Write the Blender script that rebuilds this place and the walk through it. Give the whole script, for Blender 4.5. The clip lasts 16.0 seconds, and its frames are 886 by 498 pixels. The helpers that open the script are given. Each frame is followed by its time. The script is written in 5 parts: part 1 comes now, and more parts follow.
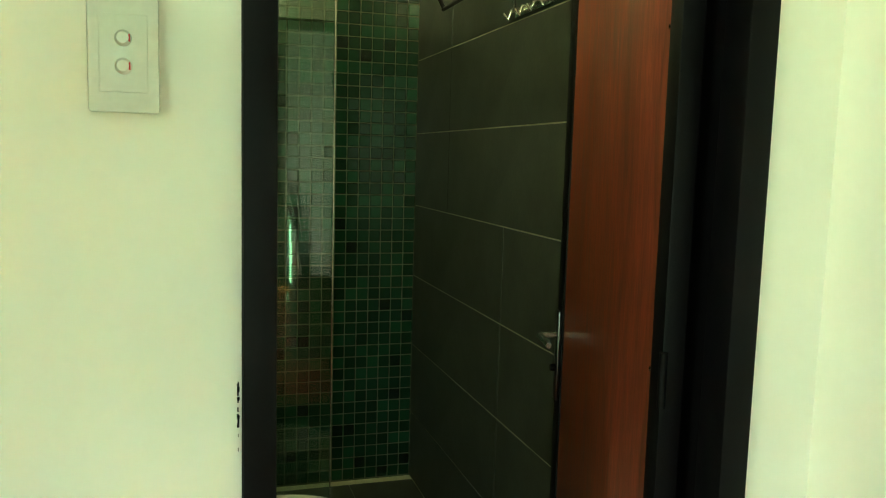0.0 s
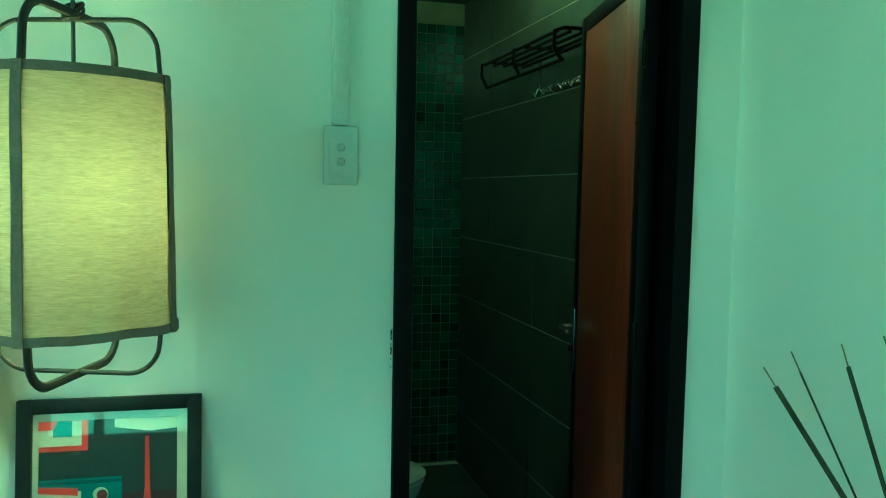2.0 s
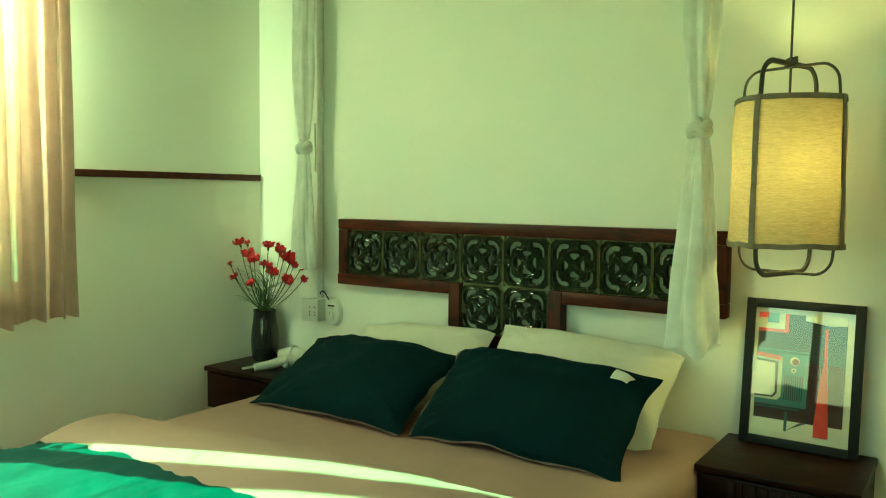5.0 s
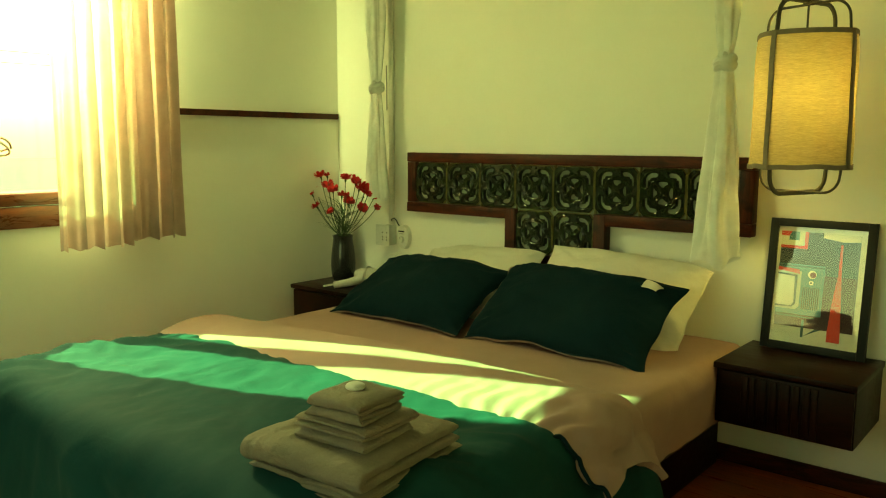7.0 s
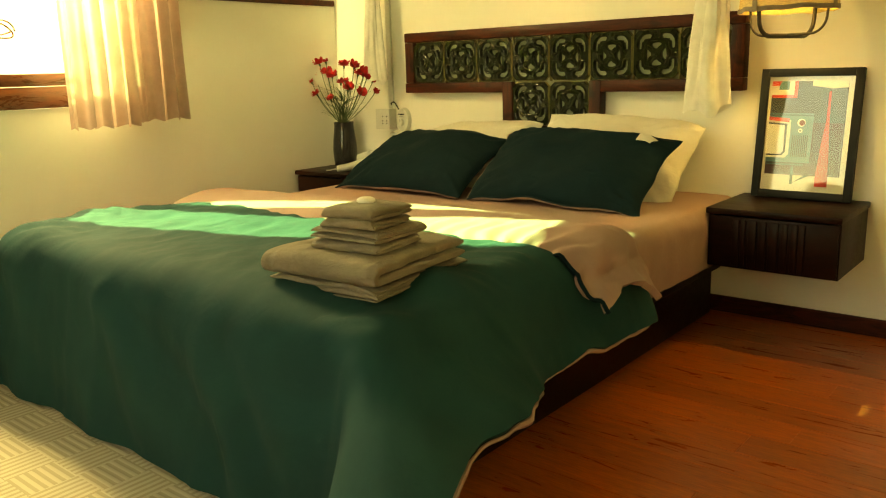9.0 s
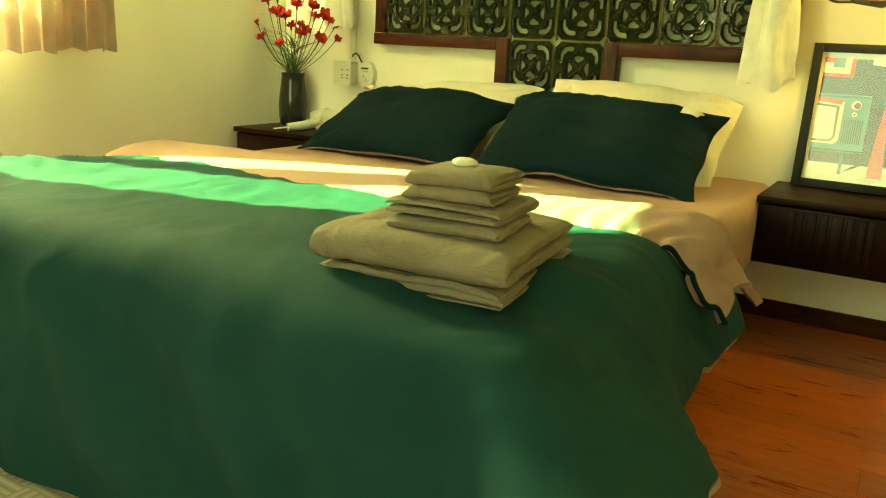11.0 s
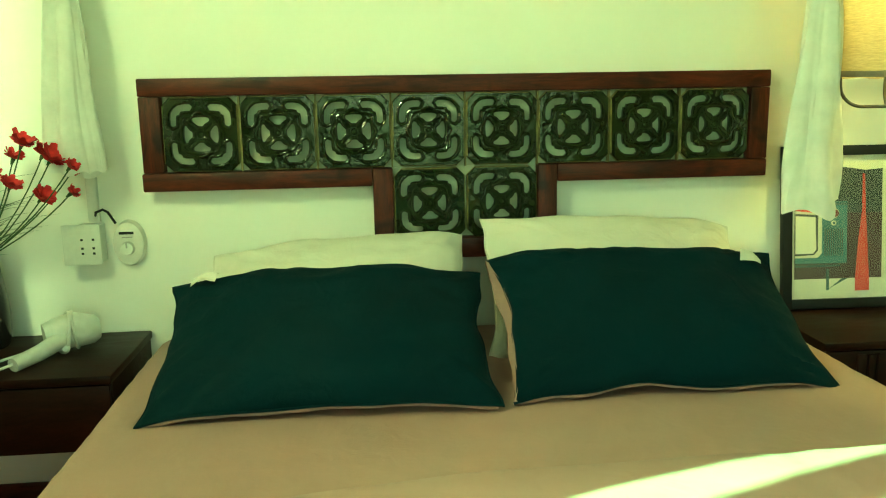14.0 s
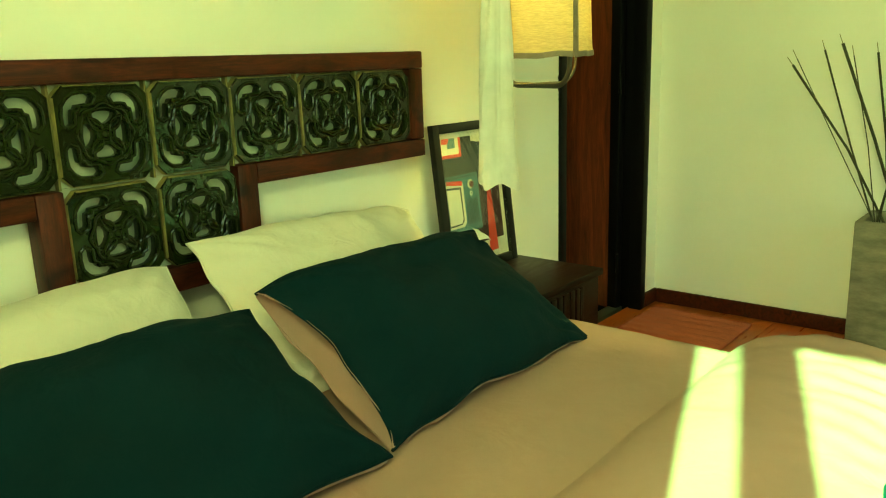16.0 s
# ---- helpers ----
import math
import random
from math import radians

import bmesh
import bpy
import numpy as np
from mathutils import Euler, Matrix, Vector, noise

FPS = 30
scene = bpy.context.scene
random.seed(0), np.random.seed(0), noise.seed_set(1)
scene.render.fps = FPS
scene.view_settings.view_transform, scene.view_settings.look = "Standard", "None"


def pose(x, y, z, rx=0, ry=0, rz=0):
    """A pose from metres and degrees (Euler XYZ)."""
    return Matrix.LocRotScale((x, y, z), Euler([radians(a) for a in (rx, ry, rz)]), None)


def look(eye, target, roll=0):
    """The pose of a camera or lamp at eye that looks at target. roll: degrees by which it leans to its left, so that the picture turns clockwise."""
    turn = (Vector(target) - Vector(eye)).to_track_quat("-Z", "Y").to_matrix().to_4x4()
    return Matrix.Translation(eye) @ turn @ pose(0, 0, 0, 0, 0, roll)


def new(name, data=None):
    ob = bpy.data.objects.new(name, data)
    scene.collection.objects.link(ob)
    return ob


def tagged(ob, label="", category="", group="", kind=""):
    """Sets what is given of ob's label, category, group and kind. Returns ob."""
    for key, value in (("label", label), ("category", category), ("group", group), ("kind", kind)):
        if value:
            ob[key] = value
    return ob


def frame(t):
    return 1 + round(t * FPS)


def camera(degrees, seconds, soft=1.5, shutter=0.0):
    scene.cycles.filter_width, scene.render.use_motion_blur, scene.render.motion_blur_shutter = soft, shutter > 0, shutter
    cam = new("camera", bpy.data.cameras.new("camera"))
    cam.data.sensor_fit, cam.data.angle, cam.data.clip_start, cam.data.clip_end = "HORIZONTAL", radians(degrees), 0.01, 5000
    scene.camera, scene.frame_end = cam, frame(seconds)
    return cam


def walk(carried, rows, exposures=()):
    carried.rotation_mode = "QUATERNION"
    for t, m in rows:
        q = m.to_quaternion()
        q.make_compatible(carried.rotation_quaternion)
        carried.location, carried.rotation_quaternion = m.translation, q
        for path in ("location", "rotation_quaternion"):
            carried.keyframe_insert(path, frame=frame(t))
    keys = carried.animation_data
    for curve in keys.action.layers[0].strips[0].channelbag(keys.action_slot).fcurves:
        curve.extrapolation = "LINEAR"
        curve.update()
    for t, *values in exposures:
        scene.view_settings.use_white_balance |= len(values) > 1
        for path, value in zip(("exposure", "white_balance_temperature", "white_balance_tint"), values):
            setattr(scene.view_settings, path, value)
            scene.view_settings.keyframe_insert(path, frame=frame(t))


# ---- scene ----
cam = camera(58.1, 16.0, soft=1.1)
PATH = [
    (0, (0.009, 0.33, 1.401), (0.601, 2.227, 1.175), 1.6),
    (0.5, (-0.154, 0.176, 1.408), (0.529, 2.045, 1.211), 1.1),
    (1, (-0.23, 0.006, 1.419), (0.484, 1.866, 1.244), 1.0),
    (1.5, (-0.258, -0.222, 1.426), (0.377, 1.668, 1.275), 1.4),
    (2, (-0.304, -0.431, 1.43), (0.223, 1.493, 1.288), 1.1),
    (2.5, (-0.293, -0.659, 1.428), (0.037, 1.312, 1.342), 0.4),
    (3, (-0.273, -0.879, 1.419), (-0.255, 1.121, 1.382), 0.2),
    (3.5, (-0.298, -1.068, 1.402), (-0.613, 0.907, 1.358), -0.8),
    (4, (-0.236, -1.215, 1.362), (-0.973, 0.644, 1.324), -0.2),
    (4.2, (-0.177, -1.257, 1.35), (-1.062, 0.536, 1.309), 0.3),
    (4.5, (-0.117, -1.348, 1.33), (-1.14, 0.37, 1.267), 0.9),
    (4.7, (-0.101, -1.394, 1.33), (-1.169, 0.295, 1.232), 0.8),
    (6.8, (0.221, -1.68, 1.278), (-1.05, -0.154, 1.046), 0.0),
    (7, (0.229, -1.708, 1.27), (-1.039, -0.184, 1.003), 0.2),
    (7.5, (0.276, -1.764, 1.232), (-0.966, -0.248, 0.833), 0.8),
    (8, (0.324, -1.82, 1.177), (-0.931, -0.327, 0.733), 0.4),
    (8.5, (0.339, -1.853, 1.117), (-0.926, -0.361, 0.699), -0.6),
    (9, (0.315, -1.832, 1.034), (-0.934, -0.333, 0.595), -1.7),
    (9.2, (0.306, -1.825, 0.991), (-0.926, -0.325, 0.509), -2.0),
    (11.3, (-0.523, -1.63, 0.929), (-1.415, 0.097, 0.461), 3.8),
    (11.5, (-0.637, -1.587, 0.947), (-1.448, 0.188, 0.505), 3.6),
    (12, (-0.882, -1.45, 1.007), (-1.493, 0.416, 0.626), 0.3),
    (12.5, (-1.138, -1.309, 1.079), (-1.565, 0.617, 0.752), -1.4),
    (13, (-1.407, -1.17, 1.137), (-1.627, 0.793, 0.821), -2.2),
    (13.5, (-1.639, -1.013, 1.155), (-1.706, 0.958, 0.821), -1.5),
    (14, (-1.896, -0.901, 1.156), (-1.71, 1.055, 0.782), -1.0),
    (14.5, (-2.116, -0.778, 1.18), (-1.653, 1.119, 0.747), -2.4),
    (15, (-2.333, -0.591, 1.199), (-1.46, 1.159, 0.782), -3.0),
    (15.5, (-2.53, -0.429, 1.198), (-1.227, 1.017, 0.738), -1.3),
    (16, (-2.521, -0.256, 1.194), (-1.027, 0.991, 0.729), -1.9),
]
EXPOSURES = [
    (0.0, 4.60, 6247, -31), (0.5, 4.43, 5779, -35), (1.0, 4.06, 4849, -51), (1.5, 3.63, 3838, -75), (2.0, 3.39, 3551, -81),
    (2.5, 3.36, 3551, -81), (3.0, 3.31, 3482, -83), (3.5, 3.22, 3620, -81), (4.0, 3.38, 3838, -77), (4.5, 3.45, 4664, -67),
    (7.0, 3.15, 19340, -47), (7.5, 3.40, 18601, -37), (8.0, 3.54, 19340, -29), (8.5, 3.66, 23047, -13), (9.0, 3.84, 26934, -7),
    (11.5, 4.22, 27464, -37), (12.0, 3.82, 29117, -23), (12.5, 3.27, 29117, -5), (13.0, 3.30, 20504, -25), (13.5, 3.67, 10780, -51),
    (14.0, 4.03, 8368, -65), (14.5, 4.24, 7301, -75), (15.0, 4.25, 7900, -79), (15.5, 4.06, 9406, -73), (16.0, 3.95, 13619, -61),
]
walk(cam, [(t, look(eye, target, roll)) for t, eye, target, roll in PATH], EXPOSURES)

# ---- plan (metres; room floor at z = FLOOR) ----
WALL_Y, LEFT_X, RIGHT_X, FOOT_Y, FLOOR = 1.32, -3.040, 0.936, -3.1, 0.03
BATH_X = 0.978
CEIL, BATH_Y, BATH_CEIL, BATH_FLOOR = 2.75, 3.89, 2.47, -0.11
WIN_Y0, WIN_Y1, WIN_Z0, WIN_Z1 = -0.97, 0.06, 1.065, 2.41
DOOR_X0, DOOR_X1, DOOR_TOP = 0.062, 0.812, 2.10

# ---- light ----
SUN_EL, SUN_AZ = radians(36), radians(19)
world = bpy.data.worlds.new("sky")
scene.world = world
world.use_nodes = True
wn = world.node_tree.nodes
sky = wn.new("ShaderNodeTexSky")
sky.sky_type, sky.sun_disc = "NISHITA", False
sky.sun_elevation, sky.sun_rotation = SUN_EL, radians(-90) - SUN_AZ
world.node_tree.links.new(sky.outputs[0], wn["Background"].inputs[0])
wn["Background"].inputs[1].default_value = 0.05

sun_data = bpy.data.lights.new("sun", "SUN")
sun_data.energy, sun_data.angle, sun_data.color = 2.9, radians(0.6), (0.46, 1.0, 0.58)
sun_way = Vector((math.cos(SUN_EL) * math.cos(SUN_AZ), math.cos(SUN_EL) * math.sin(SUN_AZ), -math.sin(SUN_EL)))
new("sun", sun_data).matrix_world = look((-6, -2, 5), Vector((-6, -2, 5)) + sun_way)


def area_light(name, eye, target, w, h, power, colour):
    data = bpy.data.lights.new(name, "AREA")
    data.shape, data.size, data.size_y, data.energy, data.color = "RECTANGLE", w, h, power, colour
    ob = new(name, data)
    ob.matrix_world = look(eye, target)
    return ob


def point_light(name, place, power, colour, radius):
    data = bpy.data.lights.new(name, "POINT")
    data.energy, data.color, data.shadow_soft_size = power, colour, radius
    ob = new(name, data)
    ob.location = place
    return ob


# sky light in the two window openings; the lamp bulb; the bathroom's ceiling lamp
area_light("window_daylight", (-3.05, -0.21, 1.80), (-1.75, 0.75, 0.75), 0.40, 0.75, 12, (1.0, 0.98, 0.72))
area_light("foot_window_daylight", (-1.4, -3.22, 1.45), (-1.4, 0, 1.2), 1.7, 1.6, 0.85, (1.0, 0.90, 0.58))
point_light("pendant_bulb_light", (-0.546, 1.022, 1.425), 0.75, (1.0, 0.74, 0.38), 0.03)
point_light("bathroom_bulb_light", (0.42, 2.25, 2.41), 1.45, (1.0, 0.82, 0.42), 0.05)


# ---- materials ----
def material(name, base=(0.8, 0.8, 0.8), rough=0.6, metal=0.0, build=None, **extra):
    m = bpy.data.materials.new(name)
    m.use_nodes = True
    b = m.node_tree.nodes["Principled BSDF"]
    b.inputs["Base Color"].default_value = (*base, 1)
    b.inputs["Roughness"].default_value = rough
    b.inputs["Metallic"].default_value = metal
    for key, value in extra.items():
        b.inputs[key.replace("_", " ")].default_value = value
    if build:
        build(m.node_tree, b)
    return m


def coords(nt, scale=(1, 1, 1), kind="Object"):
    tc, mp = nt.nodes.new("ShaderNodeTexCoord"), nt.nodes.new("ShaderNodeMapping")
    nt.links.new(tc.outputs[kind], mp.inputs[0])
    mp.inputs["Scale"].default_value = scale
    return mp.outputs[0]


def noise_tex(nt, vec, scale, detail=4, rough=0.6, distort=0.0):
    n = nt.nodes.new("ShaderNodeTexNoise")
    nt.links.new(vec, n.inputs["Vector"])
    n.inputs["Scale"].default_value, n.inputs["Detail"].default_value = scale, detail
    n.inputs["Roughness"].default_value, n.inputs["Distortion"].default_value = rough, distort
    return n.outputs["Fac"]


def ramp(nt, fac, *stops):
    r = nt.nodes.new("ShaderNodeValToRGB")
    nt.links.new(fac, r.inputs[0])
    while len(r.color_ramp.elements) < len(stops):
        r.color_ramp.elements.new(0.5)
    for e, (p, c) in zip(r.color_ramp.elements, stops):
        e.position, e.color = p, (*c, 1)
    return r.outputs[0]


def mixed(nt, a, b, fac, mode="MIX"):
    m = nt.nodes.new("ShaderNodeMix")
    m.data_type, m.blend_type = "RGBA", mode
    for value, sock in ((fac, m.inputs[0]), (a, m.inputs[6]), (b, m.inputs[7])):
        if isinstance(value, (int, float)):
            sock.default_value = value
        elif isinstance(value, tuple):
            sock.default_value = (*value, 1)
        else:
            nt.links.new(value, sock)
    return m.outputs[2]


def bumped(nt, b, height, strength=0.2, distance=0.01):
    n = nt.nodes.new("ShaderNodeBump")
    n.inputs["Strength"].default_value, n.inputs["Distance"].default_value = strength, distance
    nt.links.new(height, n.inputs["Height"])
    nt.links.new(n.outputs[0], b.inputs["Normal"])


def stained(c, spread=0.12, scale=3.0, fine=60.0, bump=0.15, dist=0.003, stretch=(1, 1, 1), grit=0.5):
    """Two scales of tone round the colour c, and a fine relief."""
    def build(nt, b):
        v = coords(nt, stretch)
        lo, hi = tuple(x * (1 - spread) for x in c), tuple(min(1, x * (1 + spread)) for x in c)
        big = ramp(nt, noise_tex(nt, v, scale), (0.3, lo), (0.7, hi))
        grain = noise_tex(nt, v, fine, 3)
        nt.links.new(mixed(nt, big, ramp(nt, grain, (0.3, (0.8, 0.8, 0.8)), (0.7, (1, 1, 1))), grit, "MULTIPLY"), b.inputs["Base Color"])
        bumped(nt, b, grain, bump, dist)
    return build


def wooden(dark, light, stretch, scale=6.0, rough=(0.3, 0.5), per_piece=0.0, knots=0.0):
    def build(nt, b):
        v = coords(nt, stretch)
        if per_piece:
            info, add = nt.nodes.new("ShaderNodeObjectInfo"), nt.nodes.new("ShaderNodeVectorMath")
            mul = nt.nodes.new("ShaderNodeMath")
            mul.operation, mul.inputs[1].default_value = "MULTIPLY", 37.0
            nt.links.new(info.outputs["Random"], mul.inputs[0])
            nt.links.new(v, add.inputs[0])
            nt.links.new(mul.outputs[0], add.inputs[1])
            v = add.outputs[0]
        g = noise_tex(nt, v, scale, 6, 0.65, 1.2)
        fine = noise_tex(nt, v, scale * 7, 4, 0.7)
        c = ramp(nt, g, (0.3, dark), (0.52, tuple((p + q) / 2 for p, q in zip(dark, light))), (0.72, light))
        c = mixed(nt, c, ramp(nt, fine, (0.35, (0.55, 0.5, 0.45)), (0.6, (1, 1, 1))), 0.6, "MULTIPLY")
        if per_piece:
            t = ramp(nt, info.outputs["Random"], (0.0, (1 - per_piece,) * 3), (1.0, (1 + per_piece,) * 3))
            c = mixed(nt, c, t, 1.0, "MULTIPLY")
        if knots:
            k = noise_tex(nt, coords(nt), 9.0, 2, 0.5, 0.4)
            c = mixed(nt, c, ramp(nt, k, (0.62, (1, 1, 1)), (0.72, (0.22, 0.18, 0.16))), knots, "MULTIPLY")
        nt.links.new(c, b.inputs["Base Color"])
        nt.links.new(ramp(nt, g, (0.2, (rough[0],) * 3), (0.8, (rough[1],) * 3)), b.inputs["Roughness"])
        bumped(nt, b, fine, 0.12, 0.002)
    return build


def woven(c, spread=0.1, thread=900.0, bump=0.25, wrinkle=5.0):
    """Cloth: threads, soft creases and a slight unevenness of dye."""
    def build(nt, b):
        v = coords(nt)
        lo, hi = tuple(x * (1 - spread) for x in c), tuple(min(1, x * (1 + spread)) for x in c)
        soft = noise_tex(nt, v, wrinkle, 5, 0.6, 0.6)
        fold = noise_tex(nt, v, wrinkle * 3.4, 3, 0.5, 1.8)
        th = noise_tex(nt, v, thread, 2)
        nt.links.new(mixed(nt, ramp(nt, soft, (0.3, lo), (0.7, hi)), ramp(nt, th, (0.3, (0.8, 0.8, 0.8)), (0.7, (1, 1, 1))), 0.6, "MULTIPLY"), b.inputs["Base Color"])
        h = nt.nodes.new("ShaderNodeMath")
        h.operation, h.inputs[1].default_value = "MULTIPLY_ADD", 0.05
        nt.links.new(th, h.inputs[0])
        h2 = nt.nodes.new("ShaderNodeMath")
        h2.operation, h2.inputs[1].default_value = "MULTIPLY_ADD", 0.45
        nt.links.new(fold, h2.inputs[0])
        nt.links.new(soft, h2.inputs[2])
        nt.links.new(h2.outputs[0], h.inputs[2])
        bumped(nt, b, h.outputs[0], bump, 0.03)
    return build


def clear_glass(name, tint=(1, 1, 1), rough=0.0):
    m = bpy.data.materials.new(name)
    m.use_nodes = True
    nt = m.node_tree
    out = nt.nodes["Material Output"]
    nt.nodes.remove(nt.nodes["Principled BSDF"])
    fr, tr, gl, mx = (nt.nodes.new("ShaderNode" + k) for k in ("LayerWeight", "BsdfTransparent", "BsdfGlossy", "MixShader"))
    fr.inputs["Blend"].default_value = 0.5
    steep, share = nt.nodes.new("ShaderNodeMath"), nt.nodes.new("ShaderNodeMath")
    steep.operation, steep.inputs[1].default_value = "POWER", 4.5
    share.operation, share.inputs[1].default_value, share.inputs[2].default_value = "MULTIPLY_ADD", 0.7, 0.05
    nt.links.new(fr.outputs["Facing"], steep.inputs[0])
    nt.links.new(steep.outputs[0], share.inputs[0])
    tr.inputs[0].default_value = (*tint, 1)
    gl.inputs["Roughness"].default_value = rough
    for a, s in ((share.outputs[0], mx.inputs[0]), (tr.outputs[0], mx.inputs[1]), (gl.outputs[0], mx.inputs[2]), (mx.outputs[0], out.inputs[0])):
        nt.links.new(a, s)
    return m


def thin_cloth(name, c, through_share=0.5, see=0.0, thread=500.0, stretch=(1, 1, 3), slub=0.78):
    """Cloth that lets light through: a diffuse and a translucent face, and holes of weave where it is a net."""
    m = bpy.data.materials.new(name)
    m.use_nodes = True
    nt = m.node_tree
    out = nt.nodes["Material Output"]
    nt.nodes.remove(nt.nodes["Principled BSDF"])
    d, t, mx = (nt.nodes.new("ShaderNode" + k) for k in ("BsdfDiffuse", "BsdfTranslucent", "MixShader"))
    v = coords(nt, stretch)
    tone = mixed(nt, ramp(nt, noise_tex(nt, v, 14, 5), (0.3, tuple(x * 0.82 for x in c)), (0.7, c)),
                 ramp(nt, noise_tex(nt, v, thread, 3), (0.3, (slub, slub, slub)), (0.7, (1, 1, 1))), 0.7, "MULTIPLY")
    nt.links.new(tone, d.inputs[0])
    nt.links.new(tone, t.inputs[0])
    mx.inputs[0].default_value = through_share
    nt.links.new(d.outputs[0], mx.inputs[1])
    nt.links.new(t.outputs[0], mx.inputs[2])
    last = mx.outputs[0]
    if see:
        tr, m2 = nt.nodes.new("ShaderNodeBsdfTransparent"), nt.nodes.new("ShaderNodeMixShader")
        m2.inputs[0].default_value = see
        nt.links.new(last, m2.inputs[1])
        nt.links.new(tr.outputs[0], m2.inputs[2])
        last = m2.outputs[0]
    nt.links.new(last, out.inputs[0])
    return m


def glowing(name, c, strength):
    m = bpy.data.materials.new(name)
    m.use_nodes = True
    b = m.node_tree.nodes["Principled BSDF"]
    b.inputs["Emission Color"].default_value = (*c, 1)
    b.inputs["Emission Strength"].default_value = strength
    return m


M_WALL = material("white_wall_paint", rough=0.85, build=stained((0.87, 0.85, 0.79), 0.045, 0.9, 60, 0.04, 0.001, grit=0.06))
# The unseen ceiling is coloured dark so that it throws back less light.
M_CEIL = material("low_bounce_ceiling_paint", rough=0.9, build=stained((0.50, 0.48, 0.44), 0.03, 1.0, 70))
M_FLOOR = material("red_brown_laminate", build=wooden((0.31, 0.060, 0.022), (0.54, 0.122, 0.046), (1.2, 9, 1), 3.0, (0.22, 0.4), 0.16))
# Wall behind the camera, kept dark to cut the fill it would bounce.
M_FOOT_WALL = material("low_fill_foot_wall_paint", rough=0.85, build=stained((0.22, 0.19, 0.15), 0.06, 1.2, 60, 0.04, 0.001))
M_UNDER = material("floor_underlay", (0.03, 0.02, 0.015), 0.9)
M_DARK_WOOD = material("dark_stained_wood", build=wooden((0.006, 0.002, 0.0014), (0.024, 0.0055, 0.0035), (2, 8, 8), 3.0, (0.3, 0.5)), Specular_IOR_Level=0.12)
M_FRAME_WOOD = material("red_brown_frame_wood", build=wooden((0.016, 0.003, 0.002), (0.115, 0.019, 0.010), (1.5, 10, 10), 3.5, (0.35, 0.55), knots=0.9), Specular_IOR_Level=0.22)
M_FRAME_WOOD_UP = material("red_brown_frame_wood_upright", build=wooden((0.016, 0.003, 0.002), (0.115, 0.019, 0.010), (10, 10, 1.5), 3.5, (0.35, 0.55), knots=0.9), Specular_IOR_Level=0.22)
M_SILL_WOOD = material("varnished_window_wood", build=wooden((0.08, 0.018, 0.008), (0.24, 0.06, 0.028), (8, 1.5, 8), 3.0, (0.2, 0.4)))
M_LEAF_WOOD = material("varnished_door_wood", build=wooden((0.075, 0.015, 0.008), (0.33, 0.068, 0.038), (7, 7, 0.7), 3.2, (0.3, 0.45)))
M_BLACK_METAL = material("black_painted_metal", rough=0.5, build=stained((0.003, 0.0025, 0.004), 0.25, 5, 120, 0.1), Specular_IOR_Level=0.12)
M_BLACK = material("black_frame_lacquer", rough=0.5, build=stained((0.006, 0.006, 0.007), 0.2, 8, 150, 0.1), Specular_IOR_Level=0.3)
M_WIRE = material("dark_lamp_wire", rough=0.45, build=stained((0.03, 0.025, 0.022), 0.3, 20, 200))
M_TEAL = material("dark_teal_cotton", rough=0.85, build=woven((0.0075, 0.050, 0.050), 0.14, 900, 0.13, 4), Specular_IOR_Level=0.2)
M_PILLOW_TEAL = material("deep_teal_pillow_cotton", rough=0.85, build=woven((0.0016, 0.0145, 0.020), 0.14), Specular_IOR_Level=0.12)
M_TAN = material("tan_cotton", rough=0.85, build=woven((0.36, 0.225, 0.20), 0.07, 900, 0.12, 4))
M_WHITE_CLOTH = material("white_pillow_cotton", rough=0.85, build=woven((0.74, 0.70, 0.63), 0.05))
M_TOWEL = material("grey_taupe_terry", rough=0.95, build=woven((0.24, 0.195, 0.15), 0.18, 260, 0.55, 5))
M_GLAZE = material("dark_green_glaze", rough=0.12, build=stained((0.012, 0.0165, 0.005), 0.6, 14, 34, 0.3, 0.006), Specular_IOR_Level=0.36)
M_BISCUIT = material("ochre_tile_edge", rough=0.6, build=stained((0.19, 0.155, 0.065), 0.45, 20, 90))
# wall tone with the shade behind the tiles mixed into its colour
M_TILE_BACK = material("wall_shade_backing", rough=0.9, build=stained((0.45, 0.47, 0.38), 0.15, 6, 80))
M_WHITE_PLASTIC = material("white_plastic", rough=0.35, build=stained((0.72, 0.71, 0.67), 0.03, 6, 50, 0.03))
M_GREY_PLASTIC = material("grey_plastic", (0.35, 0.34, 0.33), 0.4)
M_DARK_CHROME = material("dark_smoked_metal", (0.10, 0.095, 0.09), 0.3, 1.0)
M_CHROME = material("brushed_chrome", (0.6, 0.58, 0.55), 0.25, 1.0)
M_CERAMIC = material("white_sanitary_ceramic", (0.8, 0.8, 0.78), 0.08, Coat_Weight=0.5)
M_BATH_TILE = material("dark_slate_tile", rough=0.4, build=stained((0.062, 0.066, 0.056), 0.35, 4, 60, 0.12))
M_GROUT = material("pale_grout", rough=0.9, build=stained((0.62, 0.58, 0.44), 0.15, 8, 90))
M_MOSAIC_GROUT = material("dark_mosaic_grout", rough=0.9, build=stained((0.15, 0.16, 0.10), 0.2, 8, 90))
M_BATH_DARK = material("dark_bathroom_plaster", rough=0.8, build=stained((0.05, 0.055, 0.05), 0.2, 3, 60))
M_CONCRETE = material("rough_grey_concrete", rough=0.9, build=stained((0.22, 0.20, 0.16), 0.35, 9, 70, 0.6, 0.006, (1, 1, 3)))
